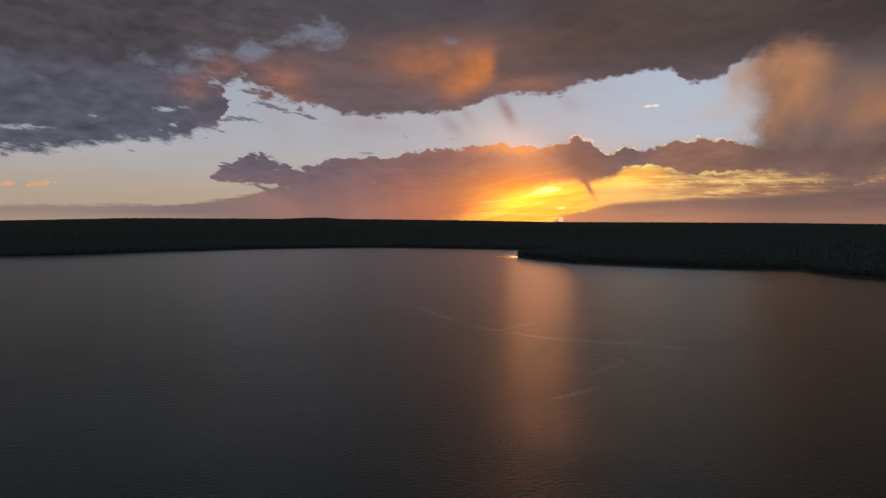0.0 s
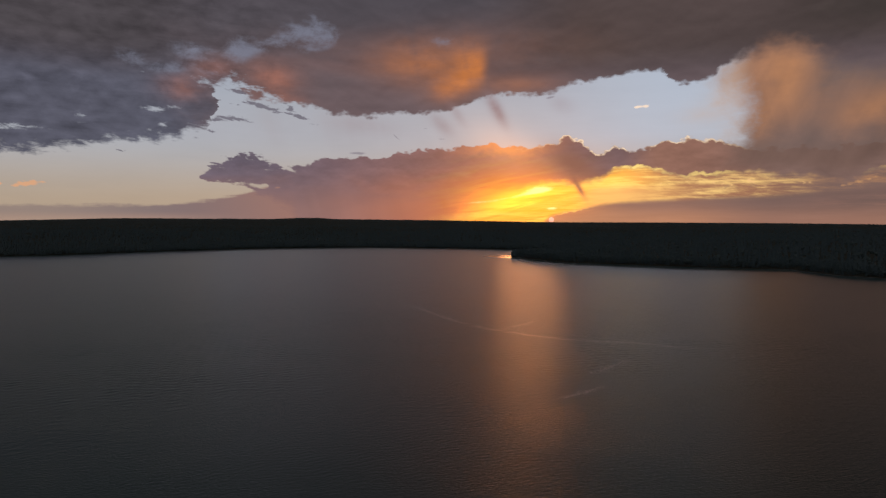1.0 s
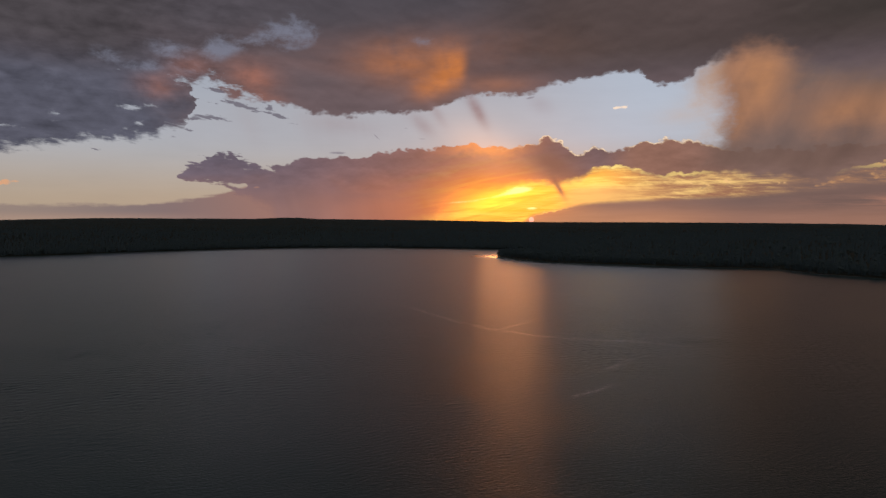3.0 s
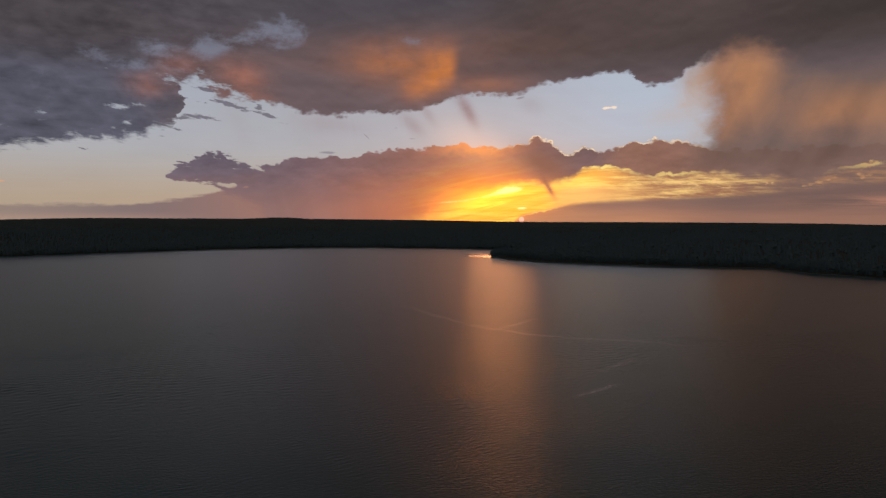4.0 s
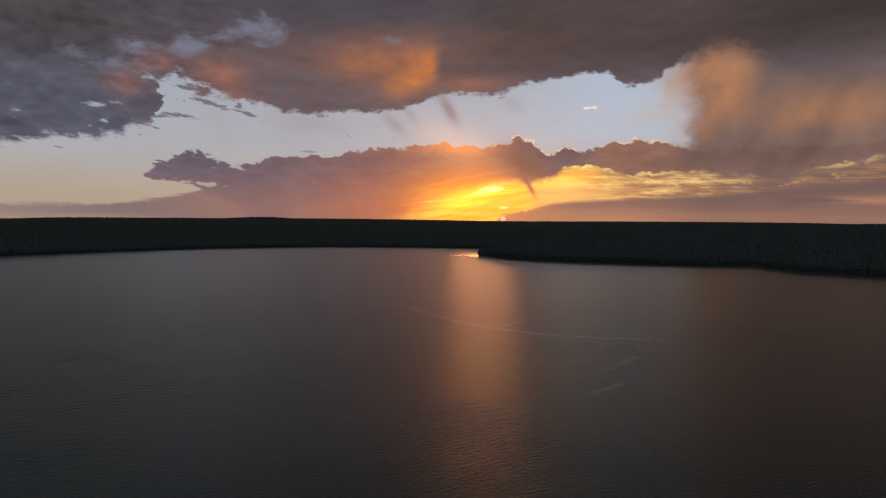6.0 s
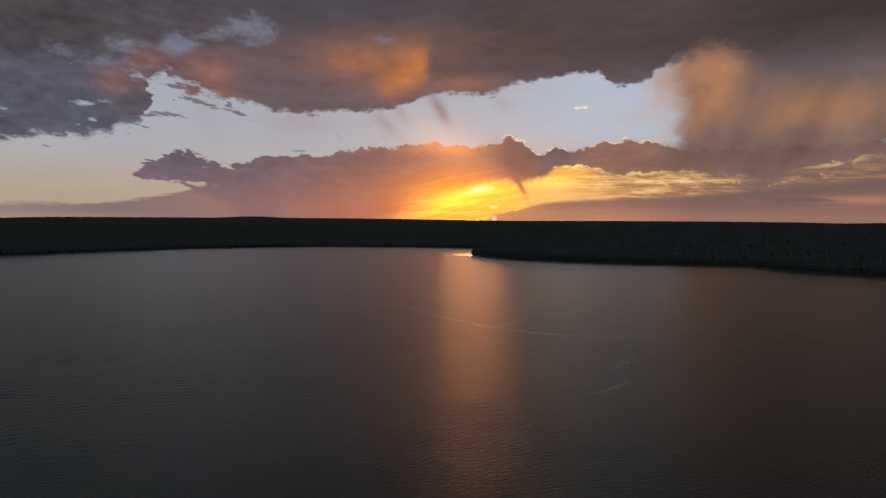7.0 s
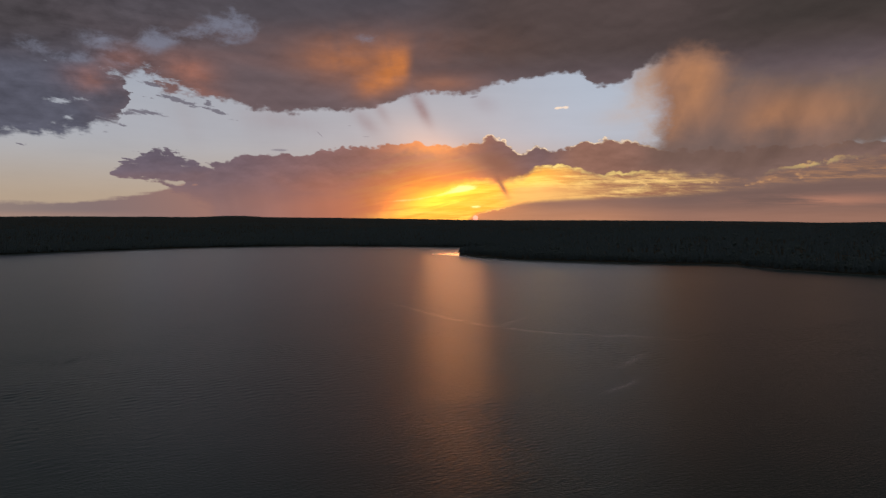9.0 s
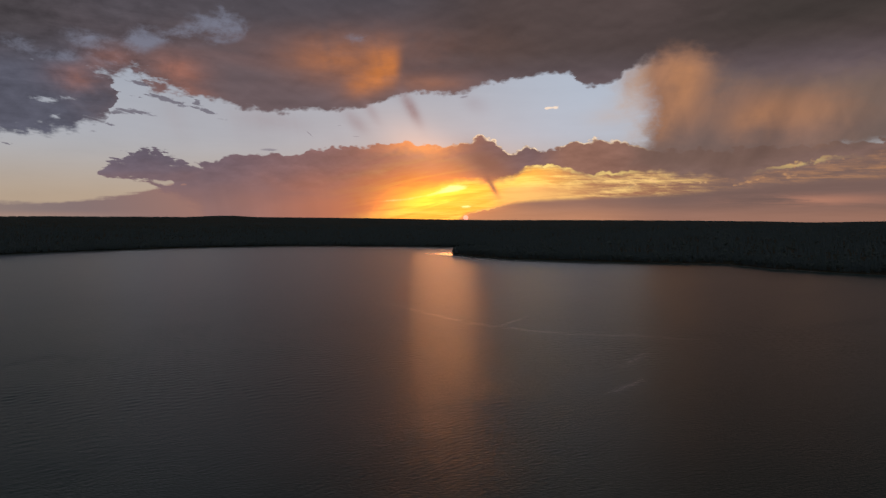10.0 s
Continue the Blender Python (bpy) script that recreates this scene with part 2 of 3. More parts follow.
    layer = n.ramp(l_d, -0.06, 0.14 + n.ramp(u, 12.0, 17.0) * 0.3) * n.ramp(u, 9.2, 10.6)
    layer_col = n.mix(n.ramp(v, 0.1, 1.7), rgb(184, 130, 100), rgb(144, 108, 95))
    layer_col = n.mix(n.ramp(u, 19.0, 28.0), layer_col, n.mix(n.ramp(v, 0.1, 1.7), rgb(150, 110, 94), rgb(116, 92, 86)))
    layer_col = n.mix(n.spot(u, v, 11.5, 1.0, 4.0, 0.9) * 0.5, layer_col, rgb(196, 134, 94))
    layer_col = n.mix(n.spot(u, v, 37.5, 1.5, 5.0, 0.4) * n.ramp(wisp, -0.35, 0.2), layer_col, rgb(170, 120, 100))
    gold = n.ramp(l_d, 0.2, 0.08) * n.ramp(l_d, -0.04, 0.06) * n.spot(u, v, 11.6, 1.0, 1.9, 0.6)
    layer_col = n.mix(gold * 0.95, layer_col, rgb(255, 206, 110))
    sky_col = n.mix(layer * 0.93, sky_col, n.times(layer_col, 1.0 + wisp * 0.12 + thread * 0.07))

    # rain curtain and lit cloud to the right
    veil = tex(0.42, 0.3, 7.1, 4.0, 0.5, 0.6)
    slant = tex(0.34, 0.05, 3.9, 3.0, 0.5, 0.3, lean=-0.55)
    e_cur = n.ramp(v, 8.0, 11.5) * -1.6 + 25.2
    curtain = n.ramp(u - e_cur + veil * 1.4 + mid * 1.2 + puff * 0.7 + fine * 0.3, -1.8, 1.2 + n.ramp(v, 7.5, 10.0) * 1.2) * n.ramp(v - e_gt + mid * 0.4 + puff * 0.4 + veil * 0.3, 0.1, 1.3)
    cur_col = n.mix(n.ramp(v + mid * 1.0 + veil * 0.8 + n.ramp(u, 31.0, 37.0) * 0.5, 5.8, 8.8), rgb(112, 88, 80), rgb(144, 102, 78))
    warm = spots([(28.2, 11.7, 1.8, 1.8, 0.75, 0.0), (26.2, 8.0, 1.0, 1.5, 0.4, 0.0), (28.6, 9.2, 2.2, 1.8, 0.4, 0.0), (33.8, 8.4, 2.6, 0.9, 0.65, 0.25), (38.0, 8.3, 3.2, 1.0, 0.45, 0.1)])
    cur_col = n.mix((warm * (0.85 + shaft * 0.35 + mid * 0.5 + slant * 0.5)).clip(), cur_col, rgb(178, 120, 76))
    cur_col = n.mix(n.ramp(u + v * 0.9 + mid * 3.0, 41.0, 51.0) * 0.75, cur_col, rgb(90, 80, 75))
    # added darkening, mostly out of view, that dims the water at the right
    cur_col = n.mix(n.ramp(u + mid * 4.0, 44.0, 58.0), cur_col, rgb(50, 44, 40))
    dim = n.math("EXPONENT", ((u - v * 0.5 - 26.2) * (1 / 2.0)) * ((u - v * 0.5 - 26.2) * (1 / 2.0)) * -1.0) * n.ramp(v, 5.0, 7.0)
    cur_col = n.mix((dim * (0.5 + mid * 0.5)).clip(), cur_col, rgb(94, 79, 76))
    cur_col = n.mix(n.spot(u, v, 34.5, 12.2, 3.6, 2.0) * 0.8, cur_col, rgb(86, 76, 73))
    cur_col = n.mix(n.ramp(u, 26.2, 24.0) * n.ramp(v, 5.5, 7.5) * 0.7, cur_col, rgb(186, 150, 124))
    cur_col = n.times(cur_col, 1.0 + slant * 0.3 + shaft * 0.1 + mid * 0.08 + veil * 0.14)
    sky_col = n.mix(curtain * 0.95, sky_col, cur_col)

    torn = n.ramp(u, -8.0, -18.0)
    # heavy deck overhead, with a ragged foot and thin places
    e_deck = edge([(-60, 4.0), (-34, 5.0), (-31.8, 4.95), (-29.0, 5.4), (-26.0, 6.0), (-23.5, 6.3), (-21.3, 6.45), (-20.8, 7.2), (-19.2, 7.4), (-18.5, 8.4), (-18.3, 10.0), (-17.8, 11.2), (-17.0, 11.3), (-16.3, 10.9), (-15.3, 10.35), (-12.2, 9.75),
                   (-9.5, 9.4), (-5.7, 8.9), (-2.9, 9.2), (0.0, 9.35), (2.2, 9.8), (4.4, 10.5), (9.8, 10.75), (12.0, 11.55), (14.6, 11.65), (17.4, 12.3), (19.0, 12.25), (19.7, 11.5), (21.0, 11.0), (22.8, 11.3), (23.4, 12.0), (24.5, 12.2), (28.0, 12.2), (31.0, 10.9), (34.0, 9.9), (38.0, 9.6), (60, 9.6)],
                  u + mid * 0.4 + fine * 0.4 + torn * (mid * 0.5 + lobe * 0.7 + fine * 0.5 + puff * 0.4))
    deck_d = v - e_deck + lobe * 0.26 + mid * 0.25 + fine * 0.25 + small_lobe * 0.14 + thread * 0.12 + torn * (wisp * 0.5 + mid * 0.5 + fine * 0.3 + puff * 0.4 + scrap * 0.8)
    deck = n.ramp(deck_d, -0.1 - torn * 0.08, 0.32 + torn * 0.4 + n.ramp(u, 22.8, 27.5) * 2.0)
    # thin places where the blue shows, sharp ones and veiled ones
    gaps = spots([(-19.1, 11.35, 1.1, 0.4, 0.8, -0.1), (-22.8, 8.95, 0.9, 0.26, 0.8, 0.0), (-21.4, 9.2, 0.6, 0.25, 0.65, 0.0), (-22.2, 7.8, 0.5, 0.4, 0.45, 0.0), (-28.0, 8.0, 0.6, 0.5, 0.35, 0.0), (-32.4, 7.0, 2.2, 0.25, 0.6, 0.0), (-23.8, 11.8, 0.7, 0.25, 0.45, 0.0)])
    gaps = n.ramp(gaps, 0.06, 0.3) * n.ramp(gaps * 0.85 + fine * 0.5 + mid * 0.5 + scrap * 0.6, 0.3, 0.85) * n.ramp(u, -15.5, -18.0)
    veils = spots([(-16.2, 14.1, 1.2, 1.0, 0.75, 0.3), (-19.5, 13.4, 1.9, 0.7, 0.85, -0.2), (-24.0, 12.6, 1.8, 0.6, 0.7, -0.2), (-21.5, 12.2, 1.2, 0.5, 0.55, 0.1), (-12.6, 15.0, 2.4, 0.9, 0.75, 0.25), (-10.2, 16.1, 1.9, 1.2, 0.75, 0.3), (-9.6, 15.0, 1.5, 0.6, 1.0, 0.3), (0.5, 15.2, 1.4, 0.6, 0.5, 0.1), (-18.0, 12.0, 1.6, 0.5, 0.55, -0.2), (-28.0, 10.5, 2.5, 0.9, 0.3, 0.0)])
    veils = n.ramp(veils, 0.05, 0.5) * n.ramp(veils * 0.8 + fine * 0.35 + mid * 1.0 + puff * 0.8 + soft * 0.4, 0.05, 1.15)
    deck_col = n.mix(n.ramp(v + big * 1.6 + soft * 1.0, 9.5, 16.5), rgb(104, 88, 91), rgb(76, 71, 77))
    left = n.ramp(u + mid * 2.5, -15.0, -22.0)
    deck_col = n.mix(left * n.ramp(v, 15.5, 11.0), deck_col, rgb(86, 86, 99))
    deck_col = n.mix(n.ramp(u, -16.0, -26.0) * n.ramp(v, 10.5, 14.5), deck_col, rgb(72, 67, 71))
    deck_col = n.mix(n.ramp(u, 2.0, 14.0) * n.ramp(v, 11.0, 14.5), deck_col, rgb(80, 68, 67))
    deck_col = n.mix(n.ramp(u, 24.0, 36.0) * n.ramp(v, 12.5, 15.5), deck_col, rgb(62, 55, 53))
    deck_col = n.mix((spots([(-13.6, 11.8, 2.0, 1.4, 0.75, 0.0), (-18.3, 12.5, 1.6, 0.8, 0.6, 0.0), (-20.8, 10.7, 1.6, 0.9, 0.55, 0.0), (-12.6, 10.3, 1.6, 0.5, 0.5, -0.15)]) * (1.0 + mid * 0.8 + puff * 0.4)).clip(), deck_col, rgb(150, 102, 90))
    deck_col = n.mix(n.ramp(broad + sheet * 0.5, 0.0, 0.5) * n.ramp(u, -20.0, -10.0) * n.ramp(v, 17.0, 13.0) * 0.45, deck_col, rgb(120, 92, 89))
    lit = n.spot(u, v, 3.4, 13.2, 1.5, 1.4) * n.ramp(u + mid * 0.5 - (v - 13.2) * 0.15, 5.0, 3.9) * 1.1 + spots([(1.6, 11.7, 1.8, 1.1, 0.8, 0.2), (-1.5, 13.4, 3.4, 1.6, 0.55, 0.0), (4.0, 14.5, 8.0, 2.0, 0.16, 0.0), (7.0, 11.6, 3.5, 0.8, 0.25, 0.0)])
    deck_col = n.mix((lit * (0.8 + shaft * 0.3 + mid * 0.5 + sheet * 0.4)).clip(), deck_col, rgb(192, 118, 70))
    deck_col = n.times(deck_col, 1.0 + broad * 0.16 + sheet * 0.16 + sheet_lit * 0.24 + relief * 0.2 + soft * 0.12 + (puff * 0.22 + fine * 0.06 + lobe * 0.10 + wisp * 0.2 + relief * 0.2) * torn)
    deck_col = n.mix(veils * 0.75, deck_col, rgb(122, 125, 142))
    sky_col = n.mix(deck * (1.0 - gaps * 0.85), sky_col, deck_col)
    # shreds under the deck
    shred = spots([(-16.5, 10.7, 0.9, 0.25, 0.8, -0.3), (-17.0, 9.7, 0.7, 0.14, 0.65, -0.1), (-15.6, 9.9, 0.9, 0.12, 0.6, -0.15), (-13.9, 9.45, 1.4, 0.22, 0.85, -0.22), (-12.2, 9.4, 0.9, 0.4, 0.75, -0.3), (-16.6, 8.5, 1.2, 0.28, 0.8, -0.2), (-18.2, 8.4, 0.7, 0.35, 0.8, 0.0), (-11.3, 8.85, 0.8, 0.16, 0.8, -0.12), (-10.4, 8.3, 0.5, 0.12, 0.75, 0.0), (-26.5, 5.6, 2.0, 0.16, 0.6, 0.0), (-19.0, 7.2, 0.8, 0.3, 0.7, 0.3)])
    shred = n.ramp(shred, 0.1, 0.35) * n.ramp(shred * 0.62 + fine * 0.5 + scrap * 1.1, 0.36, 0.62)
    shred = shred * n.ramp(v, 5.0, 5.4) * n.ramp(u, -8.0, -9.5) * n.ramp(v, 11.4, 10.9)
    sky_col = n.mix(shred * 0.85, sky_col, rgb(104, 99, 110))
    motes = spots([(-3.25, 7.35, 0.35, 0.07, 0.8, -0.9), (-0.75, 8.1, 0.3, 0.07, 0.6, 0.0), (0.7, 7.2, 0.5, 0.08, 0.5, 0.0), (-6.6, 5.95, 0.9, 0.14, 0.8, 0.0), (10.0, 10.55, 0.6, 0.14, 0.6, 0.2)])
    sky_col = n.mix(n.ramp(motes, 0.05, 0.25) * n.ramp(motes + fine * 0.3, 0.3, 0.7) * 0.7, sky_col, rgb(128, 120, 130))

    # virga under the deck and the shaft across the rift
    vir = n.spot(u, v, 5.4, 9.6, 0.55, 1.2, -0.5) * 0.95 + n.spot(u, v, 2.0, 9.3, 0.5, 0.9, -0.6) * 0.35 + n.spot(u, v, 0.5, 8.5, 0.8, 0.9, -0.8) * 0.5 + n.spot(u, v, -6.0, 8.3, 2.6, 0.8, -1.2) * 0.2 + n.spot(u, v, 11.0, 9.9, 0.9, 0.8, -0.5) * 0.3
    sky_col = n.mix((vir * (0.9 + shaft * 0.4 + mid * 0.5)).clip(), sky_col, rgb(146, 120, 122))
    dark = n.spot(u, v, 11.8, 4.9, 1.5, 1.5, -0.6) * 0.85 + n.spot(u, v, 12.5, 2.85, 0.28, 0.75, -0.55) * 0.9
    dark = dark * (1.0 + puff * 0.4)
    sky_col = n.mix(dark.clip(), sky_col, rgb(124, 88, 80))
    sky_col = n.mix(n.spot(u, v, 0.9, 1.6, 0.35, 0.6, -0.3) * 0.5, sky_col, rgb(170, 100, 72))

    # light scattered round the low sun
    glow = n.spot(u, v, 8.6, 2.2, 4.6, 2.4)
    wide = n.spot(u, v, 7.5, 3.5, 8.5, 4.2)
    shelf = n.spot(u, v, 15.8, 3.5, 3.2, 0.8, 0.0, 0.12) * rift
    beam = n.spot(u, v, 6.0, 6.5, 2.8, 2.2, -0.7)
    hold = 1.0 - (dark * 0.85).clip() - layer * 0.5
    band = n.ramp(feather + thread * 0.3 + n.spot(u, v, 7.5, 2.3, 5.0, 0.55, 0.0, 0.17) * 0.6, -0.3, 0.45)
    sky_col = n.mix((n.spot(u, v, 6.8, 2.3, 5.0, 2.7) * hold * 0.74).clip(), sky_col, n.mix(band, rgb(244, 132, 46), rgb(255, 165, 50)))
    sky_col = n.plus(glow * hold * 0.22, sky_col, (1.0, 0.36, 0.015, 1))
    core = n.spot(u, v, 8.0, 1.75, 3.6, 1.15, 0.0, 0.12)
    sky_col = n.plus(core * hold * (0.55 + band * 0.6), sky_col, (3.2, 0.44, 0.02, 1))
    sky_col = n.plus(wide * 0.085, sky_col, (1.0, 0.34, 0.05, 1))
    sky_col = n.plus(shelf * 0.3, sky_col, (1.0, 0.52, 0.12, 1))
    sky_col = n.plus(beam * 0.2, sky_col, (1.0, 0.42, 0.12, 1))
    hot = n.ramp(spots([(9.1, 2.8, 1.3, 0.32, 1.2, 0.15), (6.6, 2.15, 2.6, 0.16, 0.5, 0.2), (3.6, 1.75, 1.8, 0.14, 0.45, 0.12), (10.2, 1.22, 0.6, 0.14, 0.9, 0.0), (6.4, 0.9, 3.4, 0.3, 0.3, 0.05)]) + fine * 0.3 + feather * 0.3 + thread * 0.15, 0.3, 1.0)
    sky_col = n.plus(hot, sky_col, (0.9, 0.46, 0.28, 1))
    disc = n.ramp(n.math("SQRT", (u - SUN_AZ) * (u - SUN_AZ) + (v - SUN_EL) * (v - SUN_EL)), 0.25, 0.19)
    sky_col = n.plus(disc, sky_col, (0.6, 0.28, 0.26, 1))

    # unseen sky: pale grey behind to light the trees, darkened overhead to dim the water
    back = n.ramp(u, -58.0, -90.0) + n.ramp(u, 78.0, 110.0)
    back_col = n.mix(n.ramp(v + mid * 3.0, 2.0, 30.0), rgb(150, 150, 166), rgb(128, 130, 146))
    sky_col = n.mix(back, sky_col, n.times(back_col, 1.0 + big * 0.2))
    sky_col = n.mix(n.ramp(v, 17.5, 29.0) * (1.0 - back), sky_col, n.times(n.mix(n.ramp(u, 14.0, 34.0), n.mix(n.ramp(u, -12.0, -34.0), rgb(62, 67, 69), rgb(46, 55, 53)), rgb(25, 22, 19)), 1.0 + big * 0.2))
    sky_col = n.mix(n.ramp(v, 0.0, -1.0), sky_col, rgb(40, 36, 36))

    bg = n.add("ShaderNodeBackground")
    n.join(sky_col, bg.inputs["Color"])
    bg.inputs["Strength"].default_value = 1.06
    out = n.add("ShaderNodeOutputWorld")
    tree.links.new(bg.outputs[0], out.inputs["Surface"])


build_sky()

sun_data = bpy.data.lights.new("sun", "SUN")
sun_data.energy, sun_data.angle, sun_data.color = 0.036, radians(5.6), (1.0, 0.40, 0.15)
sun = new("sun", sun_data)
# the light comes from the veiled glow just over the sun
GLOW_EL = radians(2.2)
SUN_WAY = Vector((math.sin(radians(8.3)) * math.cos(GLOW_EL), math.cos(radians(8.3)) * math.cos(GLOW_EL), math.sin(GLOW_EL)))
sun.matrix_world = Matrix.Translation((300, 1500, 400)) @ SUN_WAY.to_track_quat("Z", "Y").to_matrix().to_4x4()


# ---- materials ----
def material(name):
    mat = bpy.data.materials.new(name)
    mat.use_nodes = True
    tree = mat.node_tree
    bsdf = tree.nodes["Principled BSDF"]
    return mat, Net(tree), bsdf


def coords(n):
    return Val(n, n.add("ShaderNodeTexCoord").outputs["Object"])


def scaled(n, vec, sx, sy, sz, turn=0.0):
    node = n.add("ShaderNodeMapping")
    n.join(vec, node.inputs[0])
    node.inputs["Scale"].default_value = (sx, sy, sz)
    node.inputs["Rotation"].default_value = (0, 0, radians(turn))
    return Val(n, node.outputs[0])


def bump(n, height, strength, distance, normal=None):
    node = n.add("ShaderNodeBump")
    n.join(height, node.inputs["Height"])
    n.join(strength, node.inputs["Strength"])
    node.inputs["Distance"].default_value = distance
    if normal is not None:
        n.join(normal, node.inputs["Normal"])
    return Val(n, node.outputs[0])


def water_material():
    mat, n, bsdf = material("lake_water")
    p = coords(n)
    lee = n.add("ShaderNodeAttribute")
    lee.attribute_name = "shelter"
    calm = Val(n, lee.outputs["Fac"])
    gust = n.ramp(n.noise(scaled(n, p, 0.004, 0.012, 1, 12), 1.0, 5.0, 0.6), 0.32, 0.68)
    part_y = n.add("ShaderNodeSeparateXYZ")
    n.join(p, part_y.inputs[0])
    reach = n.ramp(Val(n, part_y.outputs[1]), 250.0, 1100.0)
    # short crossing ripples; the crests run from south-west to north-east
    chop = n.noise(scaled(n, p, 0.75, 1.5, 1, -33), 1.0, 3.0, 0.55, 0.4)
    cross = n.noise(scaled(n, p, 1.5, 1.3, 1, 20), 1.0, 3.0, 0.6, 0.3)
    patch = n.ramp(n.noise(scaled(n, p, 0.02, 0.03, 1, 10), 1.0, 3.0, 0.5), 0.3, 0.7)
    group = n.noise(scaled(n, p, 0.28, 0.20, 1, -20), 1.0, 3.0, 0.6, 0.3)
    height = (chop * 0.7 + cross * 0.3) * (1.0 - reach * 0.7) + group * reach * 0.6
    n.join(bump(n, height, (0.50 + patch * 0.45) * (1.0 - calm * 0.9), 0.26), bsdf.inputs["Normal"])
    n.join((0.281 + gust * 0.006) * (1.0 - calm * 0.5), bsdf.inputs["Roughness"])
    n.join(n.mix(gust, (0.012, 0.036, 0.032, 1), (0.016, 0.041, 0.037, 1)), bsdf.inputs["Base Color"])
    bsdf.inputs["IOR"].default_value = 1.333
    return mat


def ground_material():
    mat, n, bsdf = material("forest_floor")
    p = coords(n)
    big = n.noise(scaled(n, p, 0.01, 0.01, 0.01), 1.0, 6.0, 0.6)
    small = n.noise(scaled(n, p, 0.4, 0.4, 0.4), 1.0, 5.0, 0.65)
    col = n.mix(n.ramp(big, 0.35, 0.65), (0.030, 0.036, 0.018, 1), (0.052, 0.048, 0.026, 1))
    col = n.mix(small, col, (0.035, 0.03, 0.02, 1))
    n.join(col, bsdf.inputs["Base Color"])
    n.join(bump(n, small, 0.6, 0.5), bsdf.inputs["Normal"])
    bsdf.inputs["Roughness"].default_value = 0.95
    bsdf.inputs["Specular IOR Level"].default_value = 0.1
    return mat


def foliage_material(name, dark, light, island=True):
    mat, n, bsdf = material(name)
    p = coords(n)
    if island:
        r = Val(n, n.add("ShaderNodeNewGeometry").outputs["Random Per Island"])
    else:
        r = Val(n, n.add("ShaderNodeObjectInfo").outputs["Random"])
    small = n.noise(scaled(n, p, 1.6, 1.6, 1.6), 1.0, 4.0, 0.65)
    col = n.mix((r * 0.6 + small * 0.4).clip(), dark, light)
    n.join(col, bsdf.inputs["Base Color"])
    n.join(bump(n, small, 0.8, 0.3), bsdf.inputs["Normal"])
    bsdf.inputs["Roughness"].default_value = 0.85
    bsdf.inputs["Specular IOR Level"].default_value = 0.15
    return mat


def plain_material(name, a, b, scale, rough):
    mat, n, bsdf = material(name)
    p = coords(n)
    t = n.noise(scaled(n, p, scale, scale, scale), 1.0, 6.0, 0.65)
    n.join(n.mix(n.ramp(t, 0.3, 0.7), a, b), bsdf.inputs["Base Color"])
    n.join(bump(n, t, 0.5, 0.1), bsdf.inputs["Normal"])
    bsdf.inputs["Roughness"].default_value = rough
    return mat


WATER = water_material()
GROUND = ground_material()
CONIFER = foliage_material("conifer_needles", (0.045, 0.061, 0.055, 1), (0.056, 0.073, 0.064, 1))
BROADLEAF = foliage_material("broadleaf_leaves", (0.047, 0.062, 0.050, 1), (0.060, 0.074, 0.058, 1))
BARK = plain_material("bark", (0.06, 0.045, 0.03, 1), (0.13, 0.10, 0.075, 1), 3.0, 0.9)


# near-white colour imitates the sky's sheen on the smoother wake water
def wake_sheen_material():
    mat, n, bsdf = material("wake_sheen")
    t = n.noise(scaled(n, coords(n), 0.5, 0.5, 0.5), 1.0, 4.0, 0.6)
    n.join(n.mix(t, (0.58, 0.55, 0.52, 1), (0.80, 0.77, 0.74, 1)), bsdf.inputs["Base Color"])
    bsdf.inputs["Roughness"].default_value = 0.22
    bsdf.inputs["IOR"].default_value = 1.333
    return mat


WAKE_SHEEN = wake_sheen_material()
SHINGLE = plain_material("shore_stones", (0.16, 0.15, 0.13, 1), (0.34, 0.31, 0.27, 1), 0.6, 0.85)

# ---- plan of the lake ----
FAR_SHORE = [(-1500, 900), (-1150, 1180), (-915, 1355), (-826, 1410), (-720, 1530), (-640, 1625), (-530, 1725), (-420, 1800), (-350, 1828), (-213, 1850), (-100, 1832), (25, 1785), (115, 1745), (210, 1705), (300, 1640), (345, 1560)]
NEAR_SHORE = [(300, 1470), (215, 1435), (163, 1400), (152, 1345), (170, 1275), (196, 1215), (222, 1145), (299, 1085), (375, 1032), (446, 995), (522, 960), (516, 900), (526, 850), (556, 795), (590, 740), (700, 600)]
BACK_SHORE = [(900, 250), (1000, -300), (800, -900), (200, -1300), (-700, -1250), (-1400, -800), (-1750, 0)]
LAKE = np.array(FAR_SHORE + NEAR_SHORE + BACK_SHORE, float)


def smooth_noise(x, y, size, seed):
    """Value noise on arrays, about -1 to 1, with bumps of that size."""
    gx, gy = np.asarray(x) / size, np.asarray(y) / size
    ix, iy = np.floor(gx).astype(np.int64), np.floor(gy).astype(np.int64)
    fx, fy = gx - ix, gy - iy
    fx, fy = fx * fx * (3 - 2 * fx), fy * fy * (3 - 2 * fy)

    def h(a, b):
        k = (a * 374761393 + b * 668265263 + seed * 982451653) & 0x7FFFFFFF
        k = ((k ^ (k >> 13)) * 1274126177) & 0x7FFFFFFF
        return ((k ^ (k >> 16)) & 0xFFFF) / 32767.5 - 1.0

    top = h(ix, iy) * (1 - fx) + h(ix + 1, iy) * fx
    low = h(ix, iy + 1) * (1 - fx) + h(ix + 1, iy + 1) * fx
    return top * (1 - fy) + low * fy


